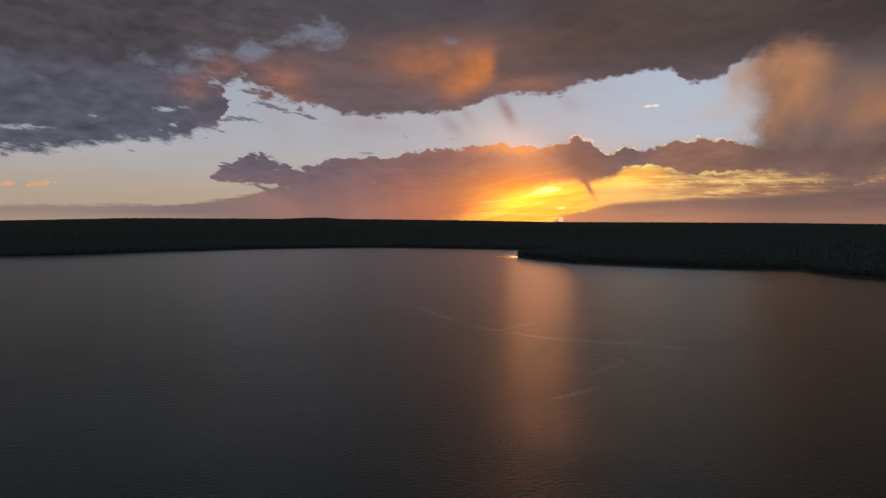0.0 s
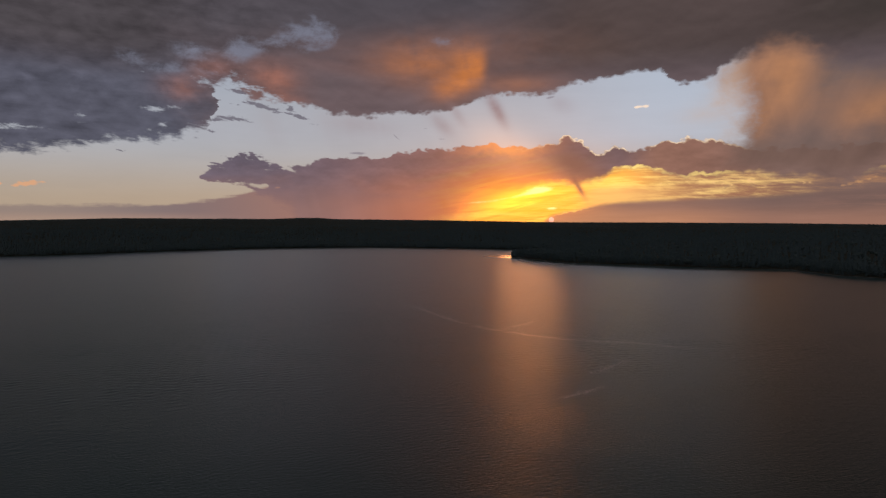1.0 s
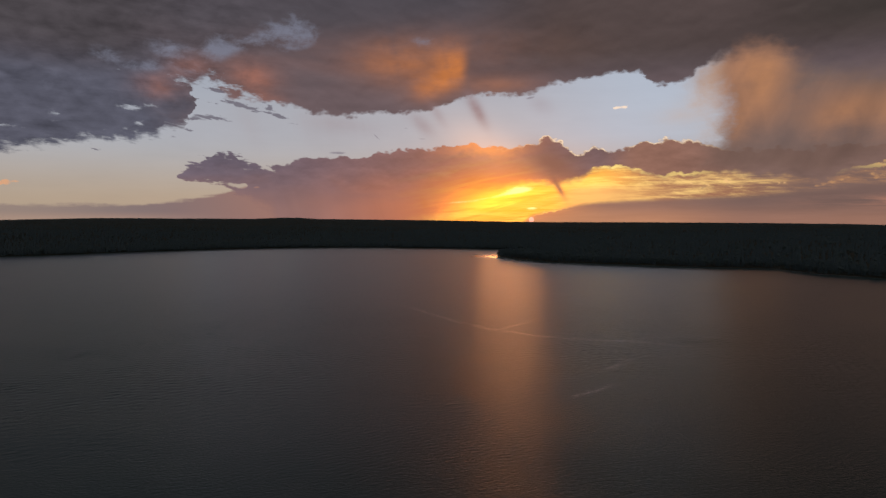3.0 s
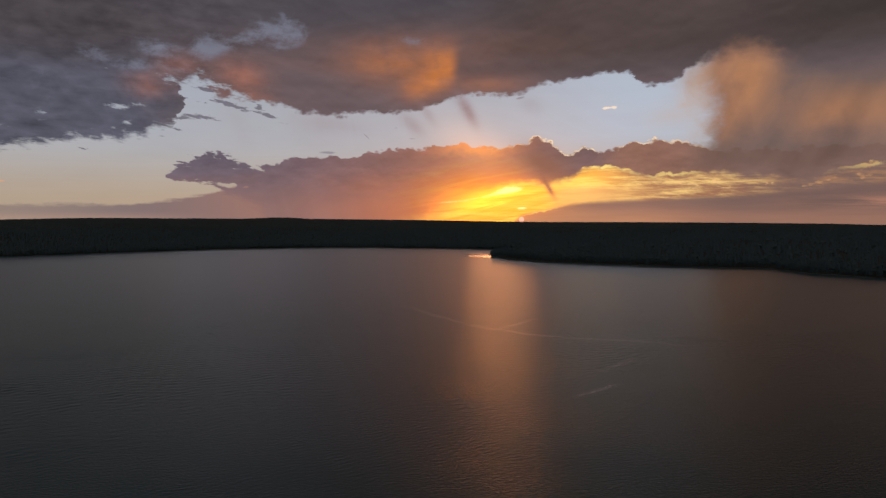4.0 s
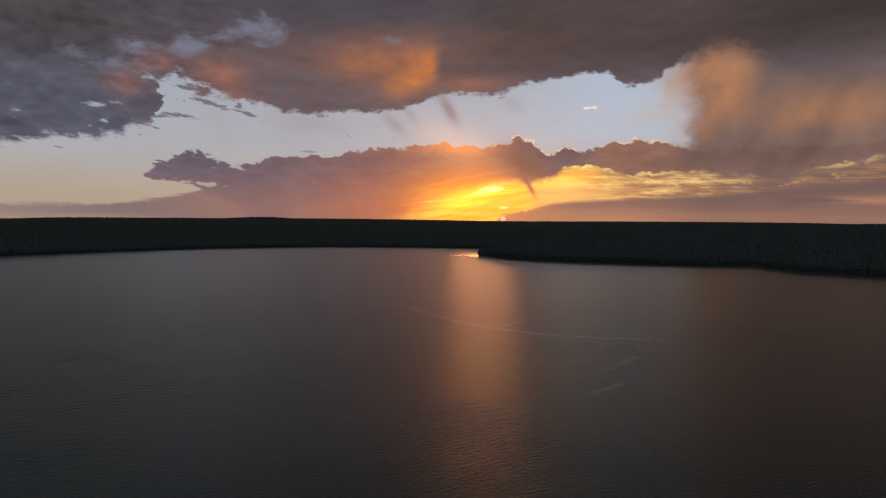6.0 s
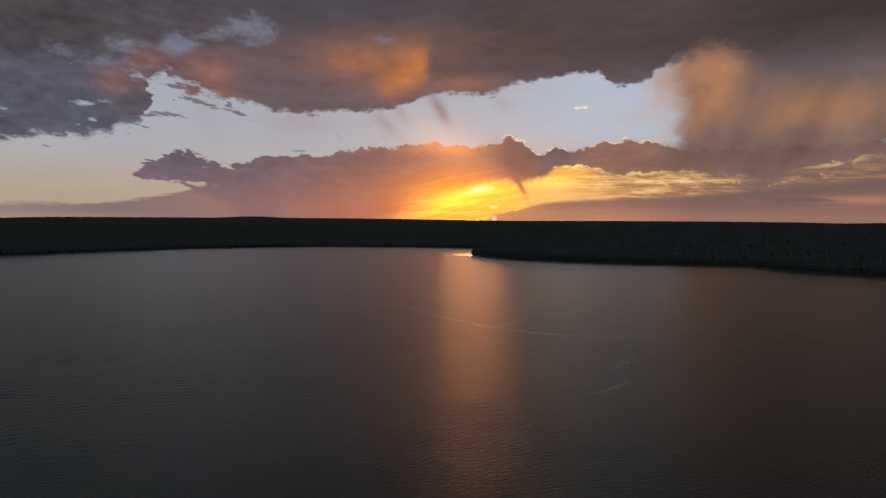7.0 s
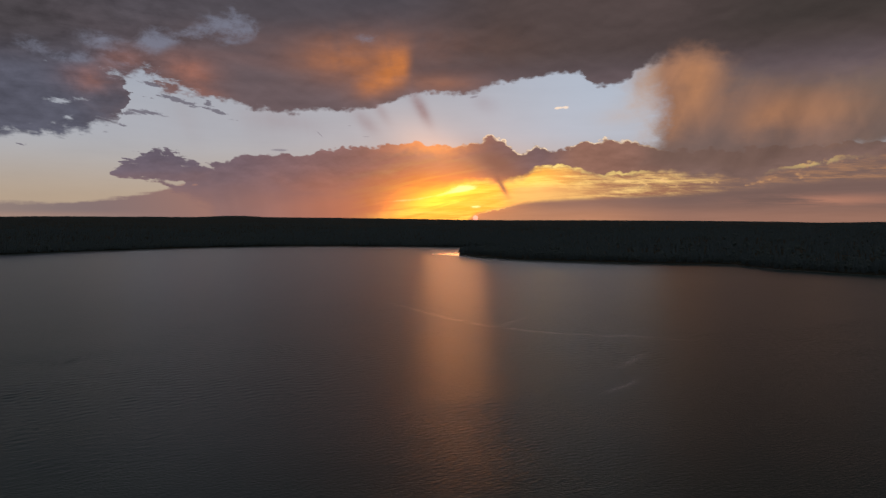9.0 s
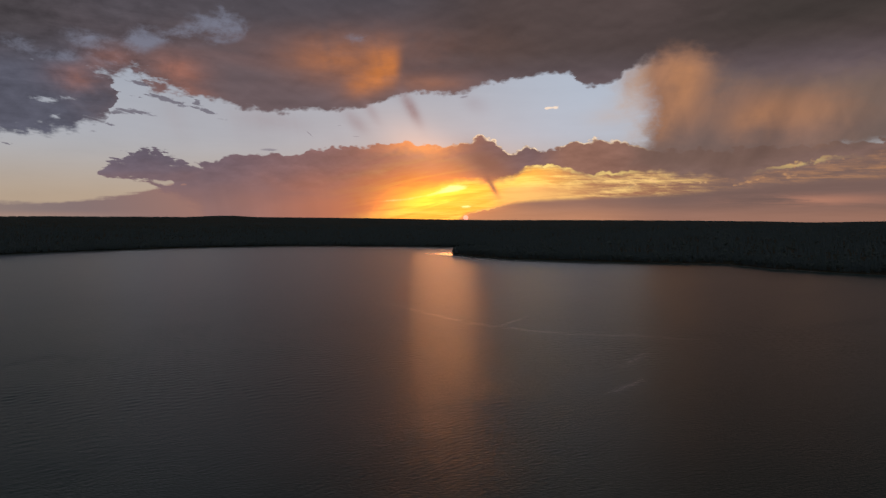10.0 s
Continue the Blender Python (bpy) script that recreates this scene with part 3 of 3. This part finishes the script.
def inland(x, y):
    """Metres from the shore, land positive, water negative."""
    x, y = np.asarray(x, float), np.asarray(y, float)
    best = np.full(x.shape, 1e9)
    inside = np.zeros(x.shape, bool)
    n = len(LAKE)
    for i in range(n):
        (ax, ay), (bx, by) = LAKE[i], LAKE[(i + 1) % n]
        dx, dy = bx - ax, by - ay
        s = np.clip(((x - ax) * dx + (y - ay) * dy) / (dx * dx + dy * dy), 0, 1)
        best = np.minimum(best, np.hypot(x - ax - s * dx, y - ay - s * dy))
        cross = (ay > y) != (by > y)
        with np.errstate(divide="ignore", invalid="ignore"):
            inside ^= cross & (x < (bx - ax) * (y - ay) / (by - ay if by != ay else 1e-9) + ax)
    d = np.where(inside, -best, best)
    return d + 5.0 * smooth_noise(x, y, 60, 3) + 2.5 * smooth_noise(x, y, 17, 5)


CREST_AZ = [-180, -60, -34, -30, -25, -14, -11.6, -10.2, -8.5, -2.5, 3, 8.6, 11, 20, 28, 34, 36.5, 39.5, 43, 60, 180]
CREST_UP = [0.2, 0.2, 0.18, 0.28, 0.40, 0.36, 0.47, 0.48, 0.36, 0.29, 0.21, 0.10, 0.06, 0.03, -0.02, -0.1, -0.18, -0.13, -0.05, 0.1, 0.2]


def height(x, y):
    """Ground height over the water."""
    d = inland(x, y)
    r = np.hypot(x, y)
    az = np.degrees(np.arctan2(x, y))
    crest = 70 + np.tan(np.radians(np.interp(az, CREST_AZ, CREST_UP))) * 4000 - 6
    rise = np.clip(d / 2300, 0, 1)
    rise = 0.35 * rise + 0.65 * rise * rise * (3 - 2 * rise)
    hills = 6 * smooth_noise(x, y, 420, 11) + 3 * smooth_noise(x, y, 150, 12)
    land = 0.5 + np.minimum(d * 0.10, 5.0) + (crest - 5.5) * rise + hills * np.clip(d / 500, 0, 1) * np.clip((3900 - r) / 800, 0.12, 1)
    bed = np.maximum(d * 0.12, -6.0)
    return np.where(d > 0, np.minimum(land, 0.12 * d + 0.15 + d * d * 0.004), bed)


def mesh_from(name, verts, faces, mat, smooth=False):
    """A mesh from arrays; faces all have the same number of corners."""
    me = bpy.data.meshes.new(name)
    verts, faces = np.asarray(verts, np.float32), np.asarray(faces, np.int32)
    k = faces.shape[1]
    me.vertices.add(len(verts))
    me.vertices.foreach_set("co", verts.ravel())
    me.loops.add(faces.size)
    me.loops.foreach_set("vertex_index", faces.ravel())
    me.polygons.add(len(faces))
    me.polygons.foreach_set("loop_start", np.arange(0, faces.size, k, dtype=np.int32))
    me.polygons.foreach_set("use_smooth", np.full(len(faces), smooth))
    me.update(calc_edges=True)
    me.validate()
    me.materials.append(mat)
    return me


def grid_faces(nu, nv, wrap=False):
    i, j = np.meshgrid(np.arange(nu if wrap else nu - 1), np.arange(nv - 1), indexing="ij")
    a = i * nv + j
    b = ((i + 1) % nu) * nv + j
    return np.stack([a, a + 1, b + 1, b], -1).reshape(-1, 4)


def build_ground():
    az = np.concatenate([np.arange(-180, -44, 2.0), np.arange(-44, 52, 0.2), np.arange(52, 180, 2.0)])
    rad = np.concatenate([[1.0], np.linspace(60, 640, 10), np.arange(660, 2000, 8.0), np.arange(2000, 3000, 25.0), np.linspace(3000, 4850, 50)])
    a, r = np.meshgrid(np.radians(az), rad, indexing="ij")
    x, y = r * np.sin(a), r * np.cos(a)
    z = height(x, y)
    me = mesh_from("ground", np.stack([x, y, z], -1).reshape(-1, 3), grid_faces(len(az), len(rad), True), GROUND, True)
    return tagged(new("ground", me), "dark wooded hills rising gently from the lake shore", "ground", kind="structure")


def wave_height(x, y, count, short, long, steep, seed):
    """Short wind waves, many crossing trains of lengths between short and long."""
    rng = np.random.default_rng(seed)
    z = np.zeros_like(x)
    for k in range(count):
        length = rng.uniform(short, long)
        way = radians(rng.normal(-30, 24))
        kx, ky = math.sin(way) * 6.283 / length, math.cos(way) * 6.283 / length
        z += steep * length * np.sin(kx * x + ky * y + rng.uniform(0, 6.283))
    return z * (0.75 + 0.45 * smooth_noise(x, y, 40, 31) + 0.3 * smooth_noise(x, y, 140, 32))


def build_water():
    az = np.concatenate([np.arange(-180, -42, 3.0), np.arange(-42, 50, 0.17), np.arange(50, 180, 3.0)])
    rad = np.concatenate([[0.5, 60, 110], np.arange(130, 360, 0.62), np.arange(360, 640, 1.3), np.arange(644, 2000, 9.0), np.geomspace(2000, 2600, 8)])
    a, r = np.meshgrid(np.radians(az), rad, indexing="ij")
    x, y = r * np.sin(a), r * np.cos(a)
    z = np.zeros_like(x)
    close = (r > 100) & (r < 420)
    z[close] = wave_height(x[close], y[close], 24, 1.6, 2.8, 0.0024, 12) * np.clip((420 - r[close]) / 200, 0, 1) * np.clip((r[close] - 100) / 40, 0, 1)
    open_water = (r > 200) & (r < 640)
    z[open_water] += wave_height(x[open_water], y[open_water], 16, 3.0, 5.5, 0.0036, 13) * np.clip((r[open_water] - 200) / 160, 0, 1) * np.clip((640 - r[open_water]) / 200, 0, 1)
    z *= np.clip((np.degrees(a) + 46) / 4, 0, 1) * np.clip((54 - np.degrees(a)) / 4, 0, 1)
    me = mesh_from("lake_water", np.stack([x, y, z], -1).reshape(-1, 3), grid_faces(len(az), len(rad), True), WATER, True)
    # smooth water in the lee of the wooded point
    off = np.full(x.shape, -999.0)
    far = r > 500
    off[far] = inland(x[far], y[far])
    lee = np.clip((off + 45 + 25 * smooth_noise(x, y, 90, 61)) / 30, 0, 1) * (np.exp(-(((x - 150) / 110) ** 2 + ((y - 1270) / 150) ** 2)))
    me.attributes.new("shelter", "FLOAT", "POINT").data.foreach_set("value", lee.ravel().astype(np.float32))
    return tagged(new("water", me), "dark rippled lake water mirroring the sunset sky", "water", kind="structure")


build_ground()
build_water()


# ---- trees ----
def cone_tiers(rng, tiers=4, sides=7):
    """Verts and triangles of a ragged conifer crown of height 1, foot at 0.1."""
    vs, fs = [], []
    for k in range(tiers):
        z0 = 0.12 + 0.72 * k / tiers
        z1 = min(1.0, z0 + 0.95 / tiers + 0.12)
        rad = 0.2 * (1 - 0.8 * k / tiers)
        base = len(vs)
        turn = rng.uniform(0, 6.28)
        for s in range(sides):
            q = rad * rng.uniform(0.7, 1.15)
            vs.append((q * math.cos(turn + s * 6.283 / sides), q * math.sin(turn + s * 6.283 / sides), z0 + rng.uniform(-0.03, 0.04)))
        vs.append((rng.uniform(-0.01, 0.01), rng.uniform(-0.01, 0.01), z1))
        fs += [(base + s, base + (s + 1) % sides, base + sides) for s in range(sides)]
        vs.append((0, 0, z0 + 0.06))
        fs += [(base + (s + 1) % sides, base + s, base + sides + 1) for s in range(sides)]
    return np.array(vs), np.array(fs)


def clump_crown(rng, clumps=6, detail=1):
    """Verts and triangles of a broad crown of height 1 made of uneven leaf clumps."""
    bm = bmesh.new()
    bmesh.ops.create_icosphere(bm, subdivisions=detail, radius=1.0)
    unit = np.array([v.co[:] for v in bm.verts])
    tri = np.array([[v.index for v in f.verts] for f in bm.faces])
    bm.free()
    vs, fs, base = [], [], 0
    for k in range(clumps):
        ang = rng.uniform(0, 6.28)
        out = rng.uniform(0.05, 0.26)
        z = rng.uniform(0.38, 0.84)
        size = rng.uniform(0.13, 0.22) * (1.25 - 0.6 * abs(z - 0.55))
        jit = np.array([rng.uniform(0.65, 1.25) for _ in range(len(unit))])[:, None]
        vs.append(unit * jit * size * np.array([1.15, 1.15, 0.85]) + np.array([out * math.cos(ang), out * math.sin(ang), z]))
        fs.append(tri + base)
        base += len(unit)
    return np.concatenate(vs), np.concatenate(fs)


def scatter(templates, xs, ys, zs, sizes, rng, tilt=0.0):
    """Joins copies of template meshes standing at the given places."""
    vs, fs, base = [], [], 0
    pick = rng.integers(0, len(templates), len(xs))
    for k, (tv, tf) in enumerate(templates):
        sel = np.nonzero(pick == k)[0]
        if not len(sel):
            continue
        a = rng.uniform(0, 2 * np.pi, len(sel))
        wide = sizes[sel] * rng.uniform(0.8, 1.25, len(sel))
        c, s = np.cos(a)[:, None], np.sin(a)[:, None]
        x = (tv[None, :, 0] * c - tv[None, :, 1] * s) * wide[:, None] + xs[sel][:, None]
        y = (tv[None, :, 0] * s + tv[None, :, 1] * c) * wide[:, None] + ys[sel][:, None]
        z = tv[None, :, 2] * sizes[sel][:, None] + zs[sel][:, None]
        vs.append(np.stack([x, y, z], -1).reshape(-1, 3))
        fs.append((tf[None] + (np.arange(len(sel)) * len(tv))[:, None, None] + base).reshape(-1, 3))
        base += len(sel) * len(tv)
    return np.concatenate(vs), np.concatenate(fs)


def sites(count, r0, r1, a0, a1, rng, near, far):
    """Random places on land between two distances from the shore, within a sector."""
    a = np.radians(rng.uniform(a0, a1, count))
    r = np.sqrt(rng.uniform(r0 * r0, r1 * r1, count))
    x, y = r * np.sin(a), r * np.cos(a)
    d = inland(x, y)
    ok = (d > near) & (d < far) & ~((x > SINGLES[0]) & (x < SINGLES[1]) & (y > SINGLES[2]) & (y < SINGLES[3]) & (d < 16))
    return x[ok], y[ok], height(x[ok], y[ok])


# the stretch of shore, from the point to the near bay, whose front row stands as single trees
SINGLES = (120, 640, 690, 1330)


def build_forest():
    rng = np.random.default_rng(7)
    pr = random.Random(5)
    cheap_con = [cone_tiers(pr, 2, 5) for _ in range(5)]
    cheap_leaf = [clump_crown(pr, 2, 1) for _ in range(5)]
    con = [cone_tiers(pr, 4, 7) for _ in range(6)]
    leaf = [clump_crown(pr, 5, 1) for _ in range(6)]

    def stand(name, label, temps, mat, spots, lo, hi):
        x, y, z = spots
        size = rng.uniform(lo, hi, len(x)) * (1 + 0.18 * smooth_noise(x, y, 45, 21))
        size *= np.interp(np.hypot(x, y), [2400, 3200], [1.0, 0.4])
        v, f = scatter(temps, x, y, z - 0.4, size, rng)
        tagged(new(name, mesh_from(name, v, f, mat)), label, "forest", kind="stuff")

    stand("conifer_forest", "dense dark conifer forest covering the far hills", cheap_con, CONIFER, sites(52000, 700, 4400, -42, 50, rng, 60, 9999), 10, 16)
    stand("broadleaf_forest", "dense broadleaf woodland in shadow on the far hills", cheap_leaf, BROADLEAF, sites(14000, 700, 4300, -42, 50, rng, 60, 9999), 9, 14)
    stand("shore_conifers", "belt of dark conifers along the lake shore", con, CONIFER, sites(90000, 700, 2100, -42, 50, rng, 3, 70), 8, 14)
    stand("shore_broadleaf_trees", "belt of broadleaf trees along the lake shore", leaf, BROADLEAF, sites(26000, 700, 2100, -42, 50, rng, 2, 70), 7, 12)


build_forest()


def part(name, me, parent, label=""):
    """One mesh object under a thing."""
    ob = new(name, me)
    ob.parent = parent
    if label:
        tagged(ob, label)
    return ob


def tube(points, radii, sides=7):
    """Verts and triangles of a tapered, bent limb."""
    vs, fs = [], []
    for (px, py, pz), rad in zip(points, radii):
        for k in range(sides):
            vs.append((px + rad * math.cos(k * 6.283 / sides), py + rad * math.sin(k * 6.283 / sides), pz))
    for i in range(len(points) - 1):
        for k in range(sides):
            a, b = i * sides + k, i * sides + (k + 1) % sides
            fs += [(a, b, b + sides), (a, b + sides, a + sides)]
    return np.array(vs), np.array(fs)


def joined(pieces):
    vs, fs, base = [], [], 0
    for v, f in pieces:
        vs.append(v)
        fs.append(f + base)
        base += len(v)
    return np.concatenate(vs), np.concatenate(fs)


def conifer_meshes(rng, tall):
    """Trunk, limbs and crown of a conifer that height."""
    bend = [(0, 0, -0.6)] + [(rng.uniform(-0.1, 0.1), rng.uniform(-0.1, 0.1), tall * k / 5) for k in range(1, 5)] + [(0, 0, tall * 0.97)]
    trunk = tube(bend, [tall * q for q in (0.026, 0.020, 0.016, 0.012, 0.007, 0.002)])
    limbs, crown = [], []
    tiers = 11
    for k in range(tiers):
        z = tall * (0.16 + 0.78 * k / (tiers - 1))
        reach = tall * 0.2 * (1.05 - 0.92 * k / (tiers - 1)) * rng.uniform(0.85, 1.1)
        count = 7 if k < 7 else 5
        turn = rng.uniform(0, 6.283)
        for j in range(count):
            a = turn + j * 6.283 / count + rng.uniform(-0.25, 0.25)
            q = reach * rng.uniform(0.7, 1.2)
            tip = (q * math.cos(a), q * math.sin(a), z - q * 0.22)
            limbs.append(tube([(0, 0, z), tip], [tall * 0.005, tall * 0.0015], 3))
            # a drooping spray of needles: a ridged, pointed blade with depth
            side = (-math.sin(a) * q * 0.34, math.cos(a) * q * 0.34)
            mx, my, mz = tip[0] * 0.6, tip[1] * 0.6, z - q * 0.08
            h = tall * 0.035
            v = np.array([(0, 0, z + h * 0.8), (mx + side[0], my + side[1], mz - h * 0.6), (tip[0] * 1.08, tip[1] * 1.08, tip[2] - h * 0.3), (mx - side[0], my - side[1], mz - h * 0.6), (mx, my, mz + h * 0.9), (mx * 0.9, my * 0.9, mz - h * 1.5)])
            f = np.array([(0, 4, 1), (4, 2, 1), (0, 3, 4), (4, 3, 2), (0, 1, 5), (1, 2, 5), (2, 3, 5), (3, 0, 5)])
            crown.append((v, f))
    crown.append((np.array([(0.02 * tall, 0, 0.9 * tall), (-0.015 * tall, 0.018 * tall, 0.9 * tall), (-0.015 * tall, -0.018 * tall, 0.9 * tall), (0, 0, tall)]), np.array([(0, 1, 3), (1, 2, 3), (2, 0, 3), (0, 2, 1)])))
    return trunk, joined(limbs), joined(crown)


def broadleaf_meshes(rng, tall):
    """Trunk, limbs and crown of a broadleaf tree that height."""
    lean = (rng.uniform(-0.4, 0.4), rng.uniform(-0.4, 0.4))
    trunk = tube([(0, 0, -0.6), (lean[0] * 0.3, lean[1] * 0.3, tall * 0.22), (lean[0] * 0.7, lean[1] * 0.7, tall * 0.45), (lean[0], lean[1], tall * 0.72)], [tall * q for q in (0.032, 0.024, 0.018, 0.006)])
    bm = bmesh.new()
    bmesh.ops.create_icosphere(bm, subdivisions=1, radius=1.0)
    unit = np.array([v.co[:] for v in bm.verts])
    tri = np.array([[v.index for v in f.verts] for f in bm.faces])
    bm.free()
    limbs, crown = [], []
    for k in range(9):
        a = rng.uniform(0, 6.283)
        z0 = tall * rng.uniform(0.25, 0.55)
        out = tall * rng.uniform(0.16, 0.3)
        end = (out * math.cos(a), out * math.sin(a), z0 + tall * rng.uniform(0.12, 0.34))
        limbs.append(tube([(0, 0, z0), (end[0] * 0.5, end[1] * 0.5, z0 + (end[2] - z0) * 0.6), end], [tall * 0.011, tall * 0.007, tall * 0.002], 4))
        for j in range(5):
            size = tall * rng.uniform(0.05, 0.1)
            c = np.array([end[0] * rng.uniform(0.5, 1.15) + rng.uniform(-1, 1) * tall * 0.07, end[1] * rng.uniform(0.5, 1.15) + rng.uniform(-1, 1) * tall * 0.07, end[2] + rng.uniform(-0.09, 0.14) * tall])
            jit = np.array([rng.uniform(0.55, 1.3) for _ in range(len(unit))])[:, None]
            crown.append((unit * jit * size * np.array([1.15, 1.15, 0.75]) + c, tri))
    return trunk, joined(limbs), joined(crown)


def make_tree(name, label, meshes, leaf_mat, crown_label):
    trunk, limbs, crown = meshes
    tree = tagged(new(name), label, "tree", "trees along the lake shore")
    part("trunk", mesh_from("trunk", *trunk, BARK), tree)
    tagged(part("limbs", mesh_from("limbs", *limbs, BARK), tree), kind="stuff")
    part("crown", mesh_from("crown", *crown, leaf_mat), tree, crown_label)
    return tree


def build_shore_trees():
    rng = random.Random(23)
    kinds = []
    for tall in (8.5, 10.5, 12.5, 14.5):
        size = "small" if tall < 9 else "tall" if tall > 13 else "medium-sized"
        kinds.append(make_tree("conifer_tree", size + " dark green conifer in dusk shade on the lake shore", conifer_meshes(rng, tall), CONIFER, "drooping dark needle crown"))
    for tall in (7.0, 9.0, 11.0):
        size = "low, spreading" if tall < 8 else "tall" if tall > 10 else "rounded"
        kinds.append(make_tree("broadleaf_tree", size + " broadleaf tree in dusk shade on the lake shore", broadleaf_meshes(rng, tall), BROADLEAF, "uneven leafy crown"))
    line = np.array(NEAR_SHORE[1:15], float)
    seg = np.hypot(*(line[1:] - line[:-1]).T)
    total = seg.sum()
    used = set()
    for i in range(296):
        s = total * (i + rng.uniform(0.1, 0.9)) / 296
        k = int(np.searchsorted(np.cumsum(seg), s))
        k = min(k, len(seg) - 1)
        f = 1 - (np.cumsum(seg)[k] - s) / seg[k]
        p = line[k] + (line[k + 1] - line[k]) * f
        way = (line[k + 1] - line[k]) / seg[k]
        side = np.array([-way[1], way[0]])
        for _ in range(12):
            off = rng.uniform(2, 18)
            x, y = p + side * off
            d = float(inland(x, y))
            if 2.5 < d < 17:
                break
        else:
            continue
        z = float(height(np.array(x), np.array(y)))
        pick = rng.randrange(len(kinds))
        m = pose(x, y, z - 0.05, 0, 0, rng.uniform(0, 360))
        if pick in used:
            copy_thing(kinds[pick], m)
        else:
            used.add(pick)
            kinds[pick].matrix_basis = m


build_shore_trees()


# ---- shore stones and wakes ----
def build_stones():
    """Pale stones at the water's edge of the near bay and round the point."""
    rng = np.random.default_rng(41)
    pr = random.Random(9)
    temps = []
    for _ in range(5):
        v, f = clump_crown(pr, 1, 1)
        v = v - v.mean(0)
        temps.append((v / np.abs(v).max() * np.array([0.5, 0.5, 0.32]), f))
    x = rng.uniform(120, 660, 260000)
    y = rng.uniform(700, 1450, 260000)
    d = inland(x, y)
    bay = np.exp(-((x - 575) ** 2 + (y - 880) ** 2) / 70 ** 2)
    ok = (d > -0.8) & (d < 1.2 + 2.5 * bay) & (rng.uniform(0, 1, len(x)) < 0.25 + 0.75 * bay)
    x, y = x[ok], y[ok]
    v, f = scatter(temps, x, y, np.maximum(height(x, y), -0.2) + 0.1, rng.uniform(0.4, 1.5, len(x)), rng)
    tagged(new("shore_stones", mesh_from("shore_stones", v, f, SHINGLE)), "pale stones strewn along the water's edge", "stones", kind="stuff")


def wake_streak(line, count, width, seed, label):
    """A drifting line of pale flecks that imitates the sheen of a boat's wake on the water."""
    rng = np.random.default_rng(seed)
    line = np.array(line, float)
    seg = np.hypot(*(line[1:] - line[:-1]).T)
    cum = np.concatenate([[0], np.cumsum(seg)])
    s = rng.uniform(0, cum[-1], count)
    s = s[rng.uniform(0, 1, count) < 0.35 + 0.65 * np.sin(np.pi * s / cum[-1])]
    px, py = np.interp(s, cum, line[:, 0]), np.interp(s, cum, line[:, 1])
    px = px + rng.normal(0, width, len(s)) + 1.6 * smooth_noise(s, s * 0, 22, seed)
    py = py + rng.normal(0, width, len(s)) + 2.2 * smooth_noise(s, s * 0, 15, seed + 1)
    keep = smooth_noise(px, py, 7, seed + 2) > -0.6
    px, py = px[keep], py[keep]
    a = np.arange(7) * 6.283 / 7
    temps = []
    for _ in range(4):
        r = rng.uniform(0.6, 1.2, 7)
        ring = np.stack([r * np.cos(a), r * np.sin(a) * 0.6, 0 * a - 0.004], -1)
        v = np.concatenate([ring, [[0, 0, 0.004]]])
        temps.append((v, np.array([(k, (k + 1) % 7, 7) for k in range(7)])))
    size = rng.uniform(0.12, 0.28, len(px))
    v, f = scatter(temps, px, py, 0.06 + 0 * px, size, rng)
    tagged(new("wake_streak", mesh_from("wake_streak", v, f, WAKE_SHEEN)), label, "wake", kind="stuff")


build_stones()
wake_streak([(-32, 560), (-18, 530), (2, 478), (24, 434), (50, 407), (73, 389), (110, 377), (136, 362)], 12000, 2.0, 51, "faint curved boat wake, its sheen put in as pale flecks")
wake_streak([(36, 419), (50, 440), (68, 470)], 1600, 1.8, 52, "short faint branch of the wake on the lake")
wake_streak([(112, 905), (128, 830), (145, 760)], 5000, 2.4, 53, "faint distant wake line on the lake below the sun")
wake_streak([(43, 255), (54, 267), (64, 276), (70, 281)], 450, 1.3, 54, "short faint streak of wake sheen put in as pale flecks")
wake_streak([(64, 298), (79, 314), (95, 330)], 700, 1.5, 55, "short faint streak of wake sheen put in as pale flecks")
